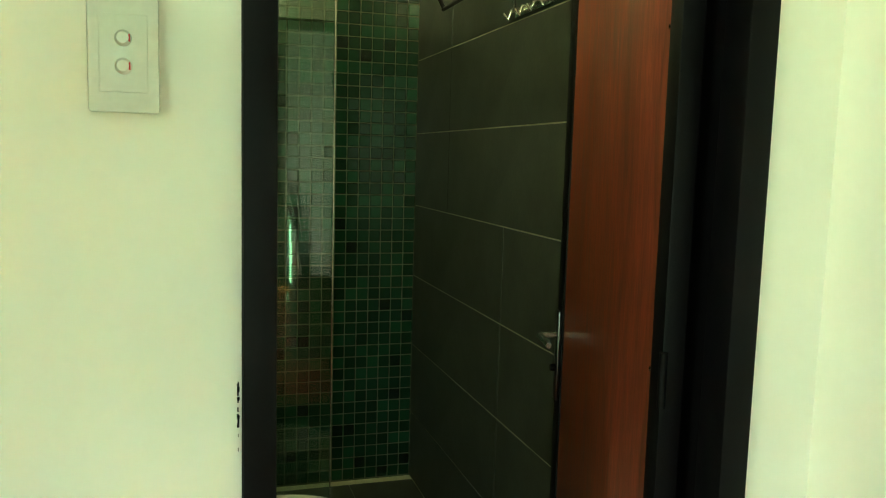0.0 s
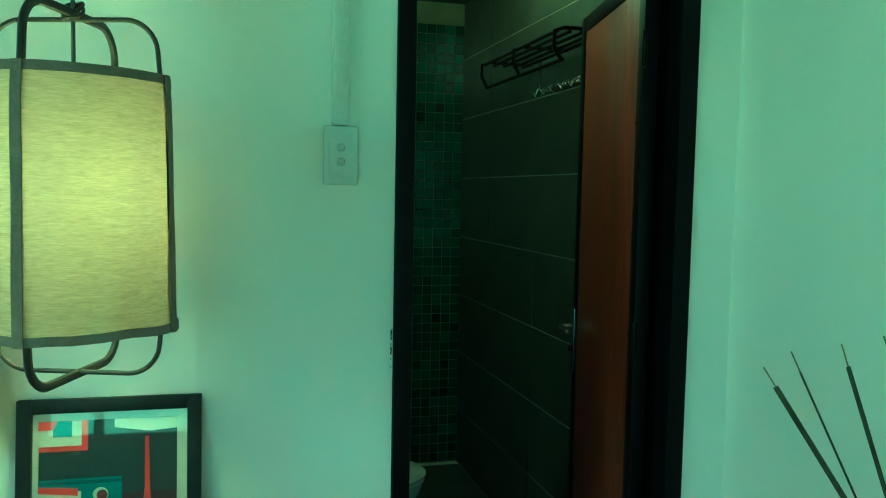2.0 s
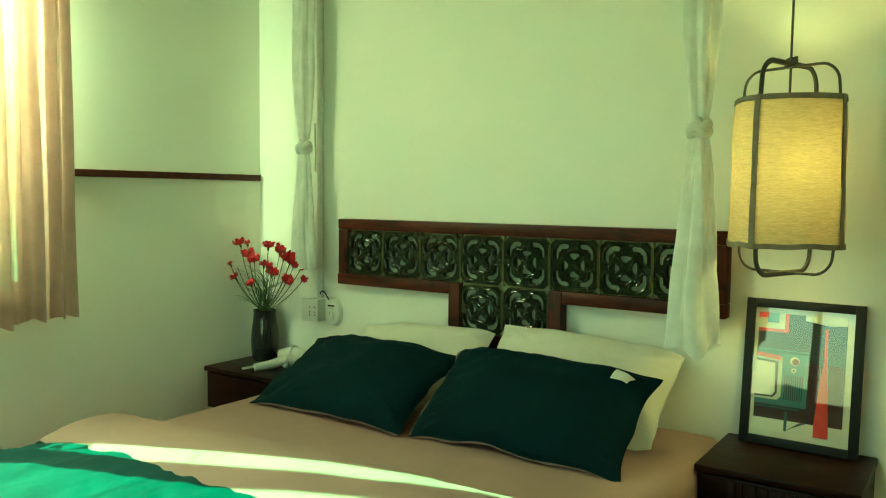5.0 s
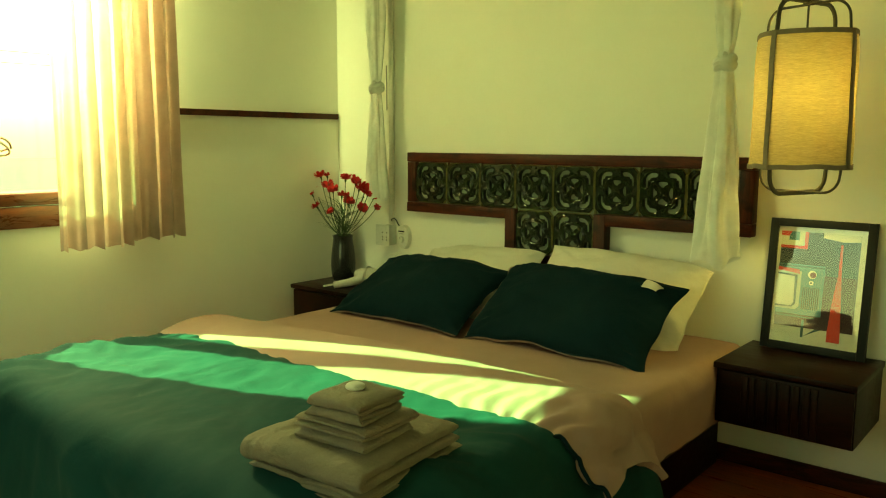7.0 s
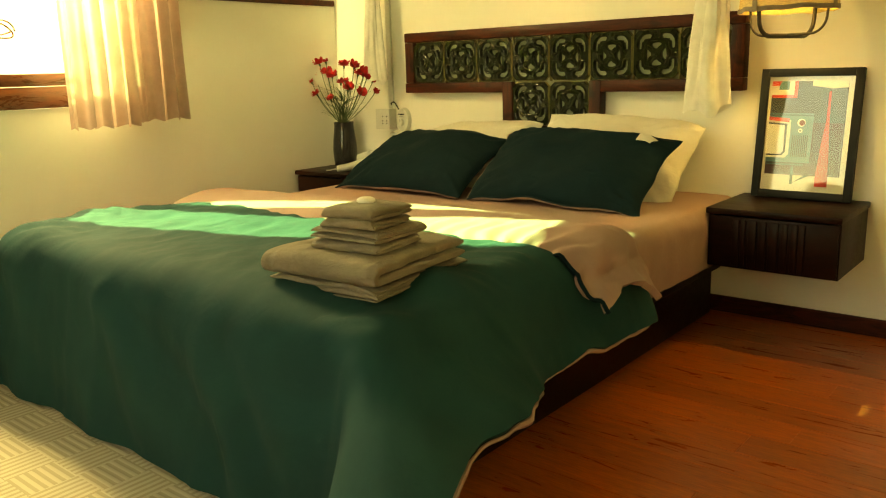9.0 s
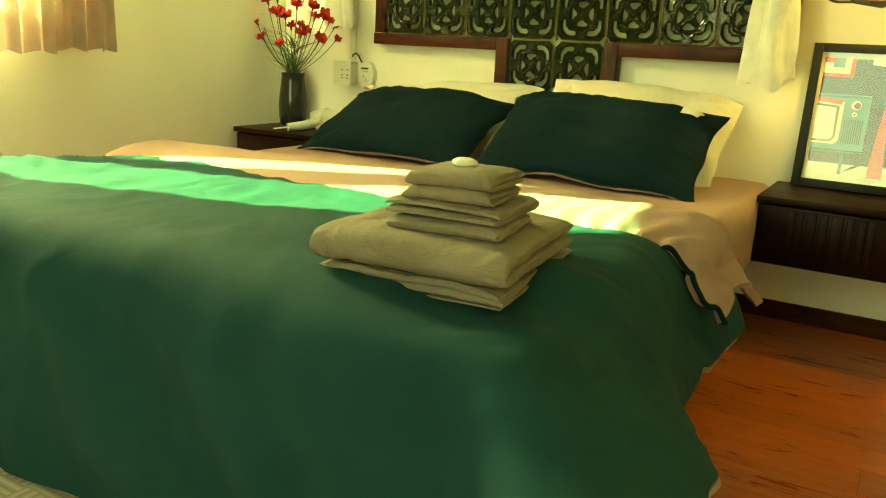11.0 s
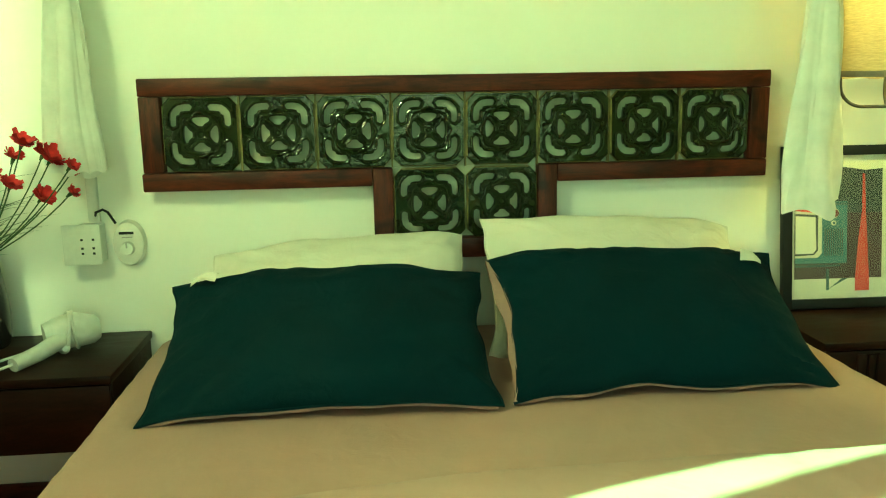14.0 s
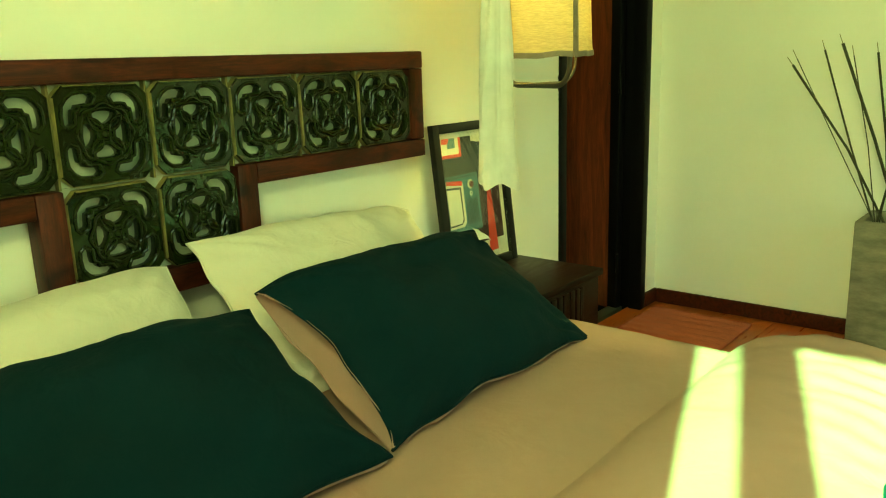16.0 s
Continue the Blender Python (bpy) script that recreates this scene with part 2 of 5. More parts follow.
M_RED_MAT = material("brick_red_cloth", rough=0.95, build=woven((0.42, 0.09, 0.055), 0.12, 500, 0.4, 12))
M_STICK = material("dark_incense_stick", rough=0.8, build=stained((0.05, 0.045, 0.025), 0.4, 30, 120))
M_STEM = material("green_flower_stem", rough=0.6, build=stained((0.05, 0.09, 0.03), 0.3, 30, 100))
M_PETAL = material("red_carnation_petal", rough=0.7, build=stained((0.56, 0.010, 0.028), 0.35, 60, 200))
M_VASE = material("smoky_glass", (0.035, 0.035, 0.04), 0.12, Transmission_Weight=0.6)
M_SHADE = thin_cloth("natural_linen_shade", (0.66, 0.50, 0.30), 0.12, 0.0, 40, (1.5, 1.5, 14), 0.6)
M_SHADE_HEM = material("grey_brown_shade_tape", rough=0.9, build=woven((0.20, 0.16, 0.13), 0.15, 400, 0.3, 20))
M_CURTAIN = thin_cloth("striped_beige_curtain", (0.74, 0.60, 0.56), 0.55, 0.05, 700, (1, 1, 1), 0.95)
M_NET = thin_cloth("white_net_cloth", (0.93, 0.92, 0.89), 0.32, 0.0, 700, (1, 1, 1), 0.97)
M_GLASS = clear_glass("window_glass")
M_SHOWER_GLASS = clear_glass("shower_glass", (0.85, 0.95, 0.9))
M_BULB = glowing("bulb_glow", (1.0, 0.75, 0.3), 6.0)


def mosaic_build(nt, b):
    info = nt.nodes.new("ShaderNodeObjectInfo")
    geo = nt.nodes.new("ShaderNodeNewGeometry")
    add = nt.nodes.new("ShaderNodeMath")
    add.operation = "ADD"
    nt.links.new(info.outputs["Random"], add.inputs[0])
    nt.links.new(geo.outputs["Random Per Island"], add.inputs[1])
    fr = nt.nodes.new("ShaderNodeMath")
    fr.operation = "FRACT"
    nt.links.new(add.outputs[0], fr.inputs[0])
    nt.links.new(ramp(nt, fr.outputs[0], (0, (0.006, 0.022, 0.011)), (0.6, (0.011, 0.04, 0.019)), (1, (0.022, 0.075, 0.035))), b.inputs["Base Color"])


M_MOSAIC = material("dark_green_mosaic_glaze", rough=0.1, build=mosaic_build)


def rug_build(nt, b):
    v = coords(nt)
    chk = nt.nodes.new("ShaderNodeTexChecker")
    chk.inputs["Scale"].default_value = 8.0
    nt.links.new(v, chk.inputs["Vector"])
    waves = []
    for d in ("X", "Y"):
        w = nt.nodes.new("ShaderNodeTexWave")
        w.wave_type, w.bands_direction = "BANDS", d
        w.inputs["Scale"].default_value, w.inputs["Distortion"].default_value = 14.0, 0.4
        nt.links.new(v, w.inputs["Vector"])
        waves.append(w.outputs["Fac"])
    m = mixed(nt, waves[0], waves[1], chk.outputs["Fac"])
    nt.links.new(ramp(nt, m, (0.35, (0.50, 0.41, 0.30)), (0.6, (0.66, 0.57, 0.45))), b.inputs["Base Color"])
    bumped(nt, b, m, 0.4, 0.004)


M_RUG = material("woven_beige_rug", rough=0.95, build=rug_build)


# ---- mesh helpers ----
def mesh_of(bm, name, mats, smooth=True):
    me = bpy.data.meshes.new(name)
    bm.normal_update()
    bm.to_mesh(me)
    bm.free()
    for m in mats if isinstance(mats, (list, tuple)) else [mats]:
        me.materials.append(m)
    if smooth:
        me.polygons.foreach_set("use_smooth", [True] * len(me.polygons))
        me.set_sharp_from_angle(angle=radians(40))
    return me


def part(name, bm, mat, parent=None, label="", smooth=True):
    ob = new(name, mesh_of(bm, name, mat, smooth))
    if parent:
        ob.parent = parent
        ob.matrix_parent_inverse = parent.matrix_basis.inverted()
    if label:
        ob["label"] = label
    return ob


def thing(name, place, label, category, group="", kind=""):
    ob = new(name)
    ob.empty_display_size = 0.05
    ob.location = place
    return tagged(ob, label, category, group, kind)


def block(x0, y0, z0, x1, y1, z1, bevel=0.0, seg=2, bm=None):
    """A bevelled block between two corners, in a new bmesh or added to bm."""
    b = bmesh.new()
    bmesh.ops.create_cube(b, size=1, matrix=Matrix.Translation(((x0 + x1) / 2, (y0 + y1) / 2, (z0 + z1) / 2)) @ Matrix.Diagonal((x1 - x0, y1 - y0, z1 - z0, 1)))
    if bevel:
        bmesh.ops.bevel(b, geom=b.edges[:], offset=bevel, segments=seg, profile=0.5, affect="EDGES")
    if bm is None:
        return b
    me = bpy.data.meshes.new("tmp")
    b.to_mesh(me)
    b.free()
    bm.from_mesh(me)
    bpy.data.meshes.remove(me)
    return bm


def moved(bm, m):
    bmesh.ops.transform(bm, matrix=m, verts=bm.verts[:])
    return bm


def tube(points, r, n=8, bm=None, closed=False, flat=1.0):
    """A tube of radius r (a number, or one for each point) along the points; flat squeezes its section."""
    b = bm or bmesh.new()
    pts = [Vector(p) for p in points]
    rings, up = [], Vector((0, 0, 1))
    for i, p in enumerate(pts):
        a, c = pts[i - 1 if i or closed else i], pts[(i + 1) % len(pts) if closed or i + 1 < len(pts) else i]
        d = (c - a).normalized()
        side = d.cross(up)
        side = (side if side.length > 0.05 else d.cross(Vector((0, 1, 0)))).normalized()
        if rings and side.dot(last) < 0:
            side = -side
        last = side
        top = side.cross(d)
        rr = r[i] if isinstance(r, (list, tuple)) else r
        rings.append([b.verts.new(p + rr * (math.cos(k * math.tau / n) * side + flat * math.sin(k * math.tau / n) * top)) for k in range(n)])
    for i in range(len(rings) - (0 if closed else 1)):
        q, w = rings[i], rings[(i + 1) % len(rings)]
        for k in range(n):
            b.faces.new((q[k], q[(k + 1) % n], w[(k + 1) % n], w[k]))
    if not closed:
        b.faces.new(rings[0][::-1])
        b.faces.new(rings[-1])
    bmesh.ops.recalc_face_normals(b, faces=b.faces[:])
    return b


def lathe(profile, n=32, bm=None, cap=False):
    """A turned shape from (radius, height) pairs."""
    b = bm or bmesh.new()
    rings = [[b.verts.new((r * math.cos(k * math.tau / n), r * math.sin(k * math.tau / n), z)) for k in range(n)] for r, z in profile]
    for q, w in zip(rings, rings[1:]):
        for k in range(n):
            b.faces.new((q[k], q[(k + 1) % n], w[(k + 1) % n], w[k]))
    if cap:
        b.faces.new(rings[0][::-1])
        b.faces.new(rings[-1])
    return b


def sheet(nu, nv, f, bm=None, thick=0.0):
    """A grid surface: f(u, v) for u, v in 0..1; thick gives it a second face below."""
    b = bm or bmesh.new()
    g = [[b.verts.new(f(i / nu, j / nv)) for j in range(nv + 1)] for i in range(nu + 1)]
    faces = [b.faces.new((g[i][j], g[i + 1][j], g[i + 1][j + 1], g[i][j + 1])) for i in range(nu) for j in range(nv)]
    if thick:
        b.normal_update()
        bmesh.ops.solidify(b, geom=faces, thickness=thick)
    return b


def wob(x, y, z=0.0, s=1.0):
    return noise.noise(Vector((x * s, y * s, z)))


# ---- structure ----
def setting(name, bm, mat, label, category, smooth=False):
    return tagged(part(name, bm, mat, smooth=smooth), label, category, kind="structure")


def build_setting():
    T = 0.12
    # headboard wall with the bathroom doorway
    b = block(LEFT_X - 0.2, WALL_Y, -0.1, DOOR_X0, WALL_Y + T, CEIL)
    block(DOOR_X1, WALL_Y, -0.1, RIGHT_X, WALL_Y + T, CEIL, bm=b)
    block(DOOR_X0, WALL_Y, DOOR_TOP, DOOR_X1, WALL_Y + T, CEIL, bm=b)
    setting("wall_north", b, M_WALL, "white painted wall with faint unevenness behind the bed", "wall")
    # window wall
    b = block(LEFT_X - 0.2, FOOT_Y, -0.1, LEFT_X, WIN_Y0, CEIL)
    block(LEFT_X - 0.2, WIN_Y1, -0.1, LEFT_X, WALL_Y, CEIL, bm=b)
    block(LEFT_X - 0.2, WIN_Y0, -0.1, LEFT_X, WIN_Y1, WIN_Z0 - 0.14, bm=b)
    block(LEFT_X - 0.2, WIN_Y0, WIN_Z1, LEFT_X, WIN_Y1, CEIL, bm=b)
    setting("wall_west", b, M_WALL, "white painted wall round the wooden window", "wall")
    setting("wall_east", block(RIGHT_X, FOOT_Y, -0.1, RIGHT_X + 0.15, WALL_Y + T, CEIL), M_WALL, "plain white painted side wall", "wall")
    b = block(LEFT_X - 0.2, FOOT_Y - 0.15, -0.1, -2.3, FOOT_Y, CEIL)
    block(-0.5, FOOT_Y - 0.15, -0.1, RIGHT_X + 0.15, FOOT_Y, CEIL, bm=b)
    block(-2.3, FOOT_Y - 0.15, -0.1, -0.5, FOOT_Y, 0.6, bm=b)
    block(-2.3, FOOT_Y - 0.15, 2.3, -0.5, FOOT_Y, CEIL, bm=b)
    setting("wall_south", b, M_FOOT_WALL, "unseen wall with a window opening, darkened to cut fill light", "wall")
    setting("ceiling", block(LEFT_X - 0.2, FOOT_Y - 0.15, CEIL, RIGHT_X + 0.15, WALL_Y + T, CEIL + 0.1), M_CEIL, "plain ceiling out of view, dulled to bounce less light", "ceiling")
    setting("floor", block(LEFT_X, FOOT_Y, -0.1, RIGHT_X, WALL_Y + 0.075, FLOOR - 0.012), M_UNDER, "red-brown wood plank floor", "floor")
    # skirting
    for n, (x0, y0, x1, y1) in enumerate(((LEFT_X, WALL_Y - 0.014, DOOR_X0 - 0.002, WALL_Y), (DOOR_X1 + 0.002, WALL_Y - 0.014, RIGHT_X, WALL_Y),
                                          (RIGHT_X - 0.014, FOOT_Y, RIGHT_X, WALL_Y - 0.016), (LEFT_X, FOOT_Y, LEFT_X + 0.014, WALL_Y - 0.016))):
        setting("baseboard_%d" % (n + 1), block(x0, y0, FLOOR, x1, y1, 0.097, 0.004), M_FRAME_WOOD, "dark red-brown wooden skirting board", "skirting board")
    # bathroom shell
    setting("wall_bath_north", block(-0.9, BATH_Y, -0.3, BATH_X + 0.003, BATH_Y + 0.12, CEIL), M_MOSAIC_GROUT, "dark bathroom wall of green mosaic tiles", "wall")
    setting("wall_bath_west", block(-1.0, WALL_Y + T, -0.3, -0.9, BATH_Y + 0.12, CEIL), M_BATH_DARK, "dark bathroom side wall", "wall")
    setting("wall_bath_east", block(BATH_X + 0.003, WALL_Y + T, -0.3, RIGHT_X + 0.15, BATH_Y + 0.12, CEIL), M_GROUT, "bathroom wall of large dark slate tiles", "wall")
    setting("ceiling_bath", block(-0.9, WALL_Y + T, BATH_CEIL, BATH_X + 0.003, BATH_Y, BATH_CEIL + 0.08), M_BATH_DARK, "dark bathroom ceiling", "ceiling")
    setting("floor_bath", block(-0.9, WALL_Y + T, -0.3, BATH_X + 0.003, BATH_Y, BATH_FLOOR - 0.006), M_GROUT, "dark slate tiled bathroom floor", "floor")
    # wall rail by the bed corner
    setting("trim", block(LEFT_X, 0.16, 1.387, LEFT_X + 0.022, 1.305, 1.416, 0.003), M_FRAME_WOOD, "thin dark wooden rail along the wall", "wall rail")
    # ground outside
    setting("ground", block(-200, -200, -3.2, 200, 200, -3.0), M_CONCRETE, "plain ground outside the house", "ground")


build_setting()


# ---- window, doors ----
def build_window():
    w = thing("window_1", (LEFT_X - 0.1, (WIN_Y0 + WIN_Y1) / 2, WIN_Z0), "varnished wooden window with iron grille and a bright view", "window", kind="structure")
    x0, x1 = LEFT_X - 0.15, LEFT_X + 0.012
    fw = 0.045
    part("window_sill", block(x0, WIN_Y0 - 0.09, WIN_Z0 - 0.05, x1 + 0.022, WIN_Y1 + 0.09, WIN_Z0, 0.006), M_SILL_WOOD, w)
    part("apron", block(LEFT_X, WIN_Y0 - 0.06, WIN_Z0 - 0.138, x1 + 0.02, WIN_Y1 + 0.06, WIN_Z0 - 0.052, 0.006), M_SILL_WOOD, w)
    f = thing("window_frame", (LEFT_X, WIN_Y0, WIN_Z0), "", "")
    f.parent = w
    f.matrix_parent_inverse = w.matrix_basis.inverted()
    part("stile", block(x0, WIN_Y0, WIN_Z0, x1, WIN_Y0 + fw, WIN_Z1, 0.004), M_SILL_WOOD, f)
    part("stile", block(x0, WIN_Y1 - fw, WIN_Z0, x1, WIN_Y1, WIN_Z1, 0.004), M_SILL_WOOD, f)
    part("rail", block(x0, WIN_Y0 + fw, WIN_Z1 - fw, x1, WIN_Y1 - fw, WIN_Z1, 0.004), M_SILL_WOOD, f)
    part("mullion", block(x0, -0.57, WIN_Z0, x1 - 0.01, -0.50, WIN_Z1 - fw, 0.004), M_SILL_WOOD, f)
    for y, y2 in ((WIN_Y0 + fw, -0.57), (-0.50, WIN_Y1 - fw)):
        p = block(x0 + 0.06, y + 0.001, WIN_Z0 + 0.001, x0 + 0.065, y2 - 0.001, WIN_Z1 - fw - 0.001)
        g = part("pane", p, M_GLASS, w, smooth=False)
        g.visible_shadow = False
    for z in (1.575, 1.62):
        part("grille_bar", tube([(x0 + 0.02, WIN_Y0 + fw, z), (x0 + 0.02, WIN_Y1 - fw, z)], 0.0018), M_FRAME_WOOD, w)
    for y, sgn in ((-0.56, 1), (-0.28, -1)):
        pts = [(x0 + 0.02, y + sgn * (0.17 - 0.10 * math.cos(a * 0.9)) * 0.8, 1.235 + 0.055 * math.sin(a) * (1 - a / 9)) for a in [k * 0.35 for k in range(19)]]
        part("grille_scroll", tube(pts, 0.0045, 6), M_FRAME_WOOD, w)


build_window()


def pleated(name, y0, y1, x, z0, z1, folds, depth, mat, parent, seed, spread=0.0):
    def f(u, v):
        z = z0 + (z1 - z0) * v
        y = y0 + (y1 - y0) * u + spread * (1 - v) * (u - 0.5)
        a = u * folds * math.tau + 0.9 * wob(u * 3, v * 1.5, seed)
        k = depth * (0.65 + 0.35 * (1 - v))
        return (x + k * math.sin(a) + 0.35 * k * math.sin(2.3 * a + seed) + 0.012 * wob(u * 4, v * 3, seed + 3), y + 0.35 * k * math.cos(a) * (0.6 + 0.4 * wob(u * 2, v * 2, seed)), z + 0.006 * math.sin(a * 1.7) * (1 - v))
    return part(name, sheet(folds * 20, 26, f, thick=0.0015), mat, parent)


def build_curtain():
    c = thing("window_curtain", (-2.93, 0.03, 0.88), "beige pink striped curtain gathered beside the window", "curtain")
    pleated("curtain_panel", -0.295, -0.02, -2.87, 0.842, 2.66, 4, 0.026, M_CURTAIN, c, 1.0, 0.03)
    pleated("curtain_panel", -0.03, 0.265, -2.93, 0.852, 2.66, 4, 0.026, M_CURTAIN, c, 7.0, 0.02)
    part("curtain_rod", tube([(-2.90, -1.0, 2.67), (-2.90, 0.42, 2.67)], 0.012, 12), M_SILL_WOOD, c)
    for y in (-0.86, 0.38):
        part("rod_bracket", block(LEFT_X, y - 0.012, 2.655, -2.89, y + 0.012, 2.685, 0.003), M_SILL_WOOD, c)


build_curtain()


def build_foot_window():
    w = thing("window_2", (-1.4, FOOT_Y, 0.6), "wide window in the wall at the bed's foot", "window", kind="structure")
    for n, (x0, z0, x1, z1) in {"stile": (-2.3, 0.6, -2.24, 2.3), "rail": (-2.24, 2.24, -0.56, 2.3), "sill": (-2.24, 0.6, -0.56, 0.66), "mullion": (-1.43, 0.66, -1.37, 2.24)}.items():
        part(n, block(x0, FOOT_Y - 0.1, z0, x1, FOOT_Y - 0.02, z1, 0.004), M_SILL_WOOD, w)
    part("stile", block(-0.56, FOOT_Y - 0.1, 0.6, -0.5, FOOT_Y - 0.02, 2.3, 0.004), M_SILL_WOOD, w)


build_foot_window()


def build_door():
    fr = thing("door_frame_1", (0.42, WALL_Y, 0), "black painted metal door frame of the bathroom", "door frame", kind="structure")
    y0, y1 = WALL_Y - 0.012, WALL_Y + 0.135
    part("jamb", block(DOOR_X0 + 0.001, y0, -0.06, DOOR_X0 + 0.042, y1, DOOR_TOP - 0.001, 0.003), M_BLACK_METAL, fr)
    part("jamb", block(DOOR_X1 - 0.050, y0, -0.06, DOOR_X1 - 0.001, WALL_Y + 0.050, DOOR_TOP - 0.001, 0.003), M_BLACK_METAL, fr)
    part("rebate", block(DOOR_X1 - 0.030, WALL_Y + 0.051, -0.06, DOOR_X1 - 0.001, y1, DOOR_TOP - 0.042, 0.002), M_BLACK_METAL, fr)
    part("head", block(DOOR_X0 + 0.043, y0 + 0.002, DOOR_TOP - 0.040, DOOR_X1 - 0.051, y1, DOOR_TOP - 0.001, 0.003), M_BLACK_METAL, fr)
    part("threshold", block(DOOR_X0 + 0.043, WALL_Y + 0.077, -0.11, DOOR_X1 - 0.051, y1, 0.034, 0.003), M_BATH_TILE, fr)
    rnd = random.Random(2)
    for x, z0, z1 in ((DOOR_X0 - 0.004, 1.03, 1.12), (DOOR_X1 + 0.004, 0.97, 1.06)):
        chips = bmesh.new()
        for k in range(16):
            z, w, h = rnd.uniform(z0, z1), rnd.uniform(0.0006, 0.002), rnd.uniform(0.001, 0.004)
            block(x - w, WALL_Y - 0.0016, z - h, x + w * rnd.uniform(0, 1), WALL_Y - 0.0004, z + h, bm=chips)
        part("wear_mark", chips, M_BLACK_METAL, fr, "chipped black paint beside the frame", smooth=False)
    # leaf, open into the bathroom: local x from hinge to free edge, y across
    leaf = thing("bathroom_door", (0, 0, 0), "open bathroom door of varnished wood in black metal", "door")
    L, H, D = 0.68, 2.06, 0.038
    def bit(name, args, mat, lab="", par=leaf, bev=0.003):
        return part(name, block(*args, bev), mat, par, lab)
    bit("stile", (0, 0, 0.01, 0.05, D, H), M_BLACK_METAL)
    bit("stile", (L - 0.05, 0, 0.01, L, D, H), M_BLACK_METAL)
    bit("rail", (0.05, 0, H - 0.05, L - 0.05, D, H), M_BLACK_METAL)
    bit("rail", (0.05, 0, 0.01, L - 0.05, D, 0.07), M_BLACK_METAL)
    bit("panel", (0.05, 0.004, 0.07, L - 0.05, D - 0.004, H - 0.05), M_LEAF_WOOD, "reddish varnished wood panel with long grain", bev=0.001)
    h = bit("handle_plate", (L - 0.042, D, 0.87, L - 0.012, D + 0.008, 1.09), M_DARK_CHROME, "dark smoked metal plate")
    part("lever", tube([(L - 0.027, D + 0.008, 1.03), (L - 0.027, D + 0.045, 1.03), (L - 0.04, D + 0.05, 1.03), (L - 0.13, D + 0.05, 1.028)], [0.008, 0.008, 0.009, 0.007], 10), M_CHROME, h)
    part("key_barrel", moved(lathe([(0.001, 0.012), (0.008, 0.012), (0.009, 0), (0.001, 0)], 14), pose(L - 0.027, D + 0.008, 0.95, -90)), M_BLACK_METAL, h)
    for z in (0.25, 1.06, 1.80):
        part("hinge", tube([(-0.006, D, z), (-0.006, D, z + 0.09)], 0.007, 10), M_BLACK_METAL, leaf)
    for z in (1.107, 1.664):
        part("screw", moved(lathe([(0.001, 0.002), (0.004, 0.001), (0.004, 0)], 8), pose(0.058, D - 0.003, z, -90)), M_CHROME, leaf)
    leaf.matrix_basis = pose(0.7537, 1.403, -0.045, 0, 0, 90 - 11.5)


build_door()


# ---- bed ----
BED_X, BED_HW, BED_FOOT, BED_HEAD, TOP = -1.615, 0.812, -0.73, 1.24, 0.525


def drape(s, r, lift, radius=0.06, side=0.0, foot=0.0, corner=0.0):
    """A place on cloth laid over the bed: s across from its middle, r along. It rounds the edges and hangs;
    side, foot and corner say how far the hang swings out for each metre of drop."""
    sg, a, b = (1 if s > 0 else -1), max(abs(s) - BED_HW, 0.0), max(BED_FOOT - r, 0.0)
    d = math.hypot(a, b)
    R = radius + lift
    out = down = ax = by = 0.0
    if d > 1e-6:
        ax, by = a / d, b / d
        q = d / R
        if q < math.pi / 2:
            out, down = R * math.sin(q), R * (1 - math.cos(q))
        else:
            rest = d - R * math.pi / 2
            wide = side * ax * ax + foot * by * by + corner * 4 * (ax * by) ** 2
            out, down = R + wide * rest, R + rest * (1 - 0.15 * min(1, wide * wide))
    return Vector((BED_X + sg * (min(abs(s), BED_HW) + out * ax), max(r, BED_FOOT) - out * by, max(TOP + lift - down, FLOOR + 0.012))), d, (sg * ax, -by)


def build_bed():
    bed = thing("bed", (BED_X, 0.25, 0), "low dark wooden bed base with a tan sheeted mattress", "bed")
    x0, x1 = BED_X - BED_HW + 0.05, BED_X + BED_HW - 0.05
    part("base", block(x0, -0.66, FLOOR, x1, 1.27, 0.29, 0.006), M_DARK_WOOD, bed, "dark stained wooden base")
    part("side_rail", block(x1 + 0.001, -0.68, 0.225, x1 + 0.036, 1.27, 0.325, 0.008), M_DARK_WOOD, bed)
    part("side_rail", block(x0 - 0.036, -0.68, 0.225, x0 - 0.001, 1.27, 0.325, 0.008), M_DARK_WOOD, bed)
    part("foot_rail", block(x0 - 0.036, -0.715, 0.225, x1 + 0.036, -0.681, 0.325, 0.008), M_DARK_WOOD, bed)
    def mat_top(u, v):
        # a loaf section that turns under at its lower edge
        s = (u - 0.5) * 2
        p, d, (ox, oy) = drape(s * (BED_HW + 0.25), BED_FOOT + 0.03 + v * (BED_HEAD - BED_FOOT - 0.03), 0.0, 0.055, -0.05)
        p.z += 0.004 * wob(p.x, p.y, 1, 4) - (0.012 * abs(s) ** 6)
        p.x += ox * 0.008 * wob(p.y, p.z, 3, 16)
        return p
    part("mattress", sheet(80, 70, mat_top, thick=0.03), M_TAN, bed, "mattress under a fitted tan sheet")
    part("mattress_core", block(x0 - 0.03, -0.70, 0.327, x1 + 0.03, 1.235, 0.485, 0.03), M_TAN, bed)


build_bed()


def smooth_step(x):
    x = max(0.0, min(1.0, x))
    return x * x * (3 - 2 * x)


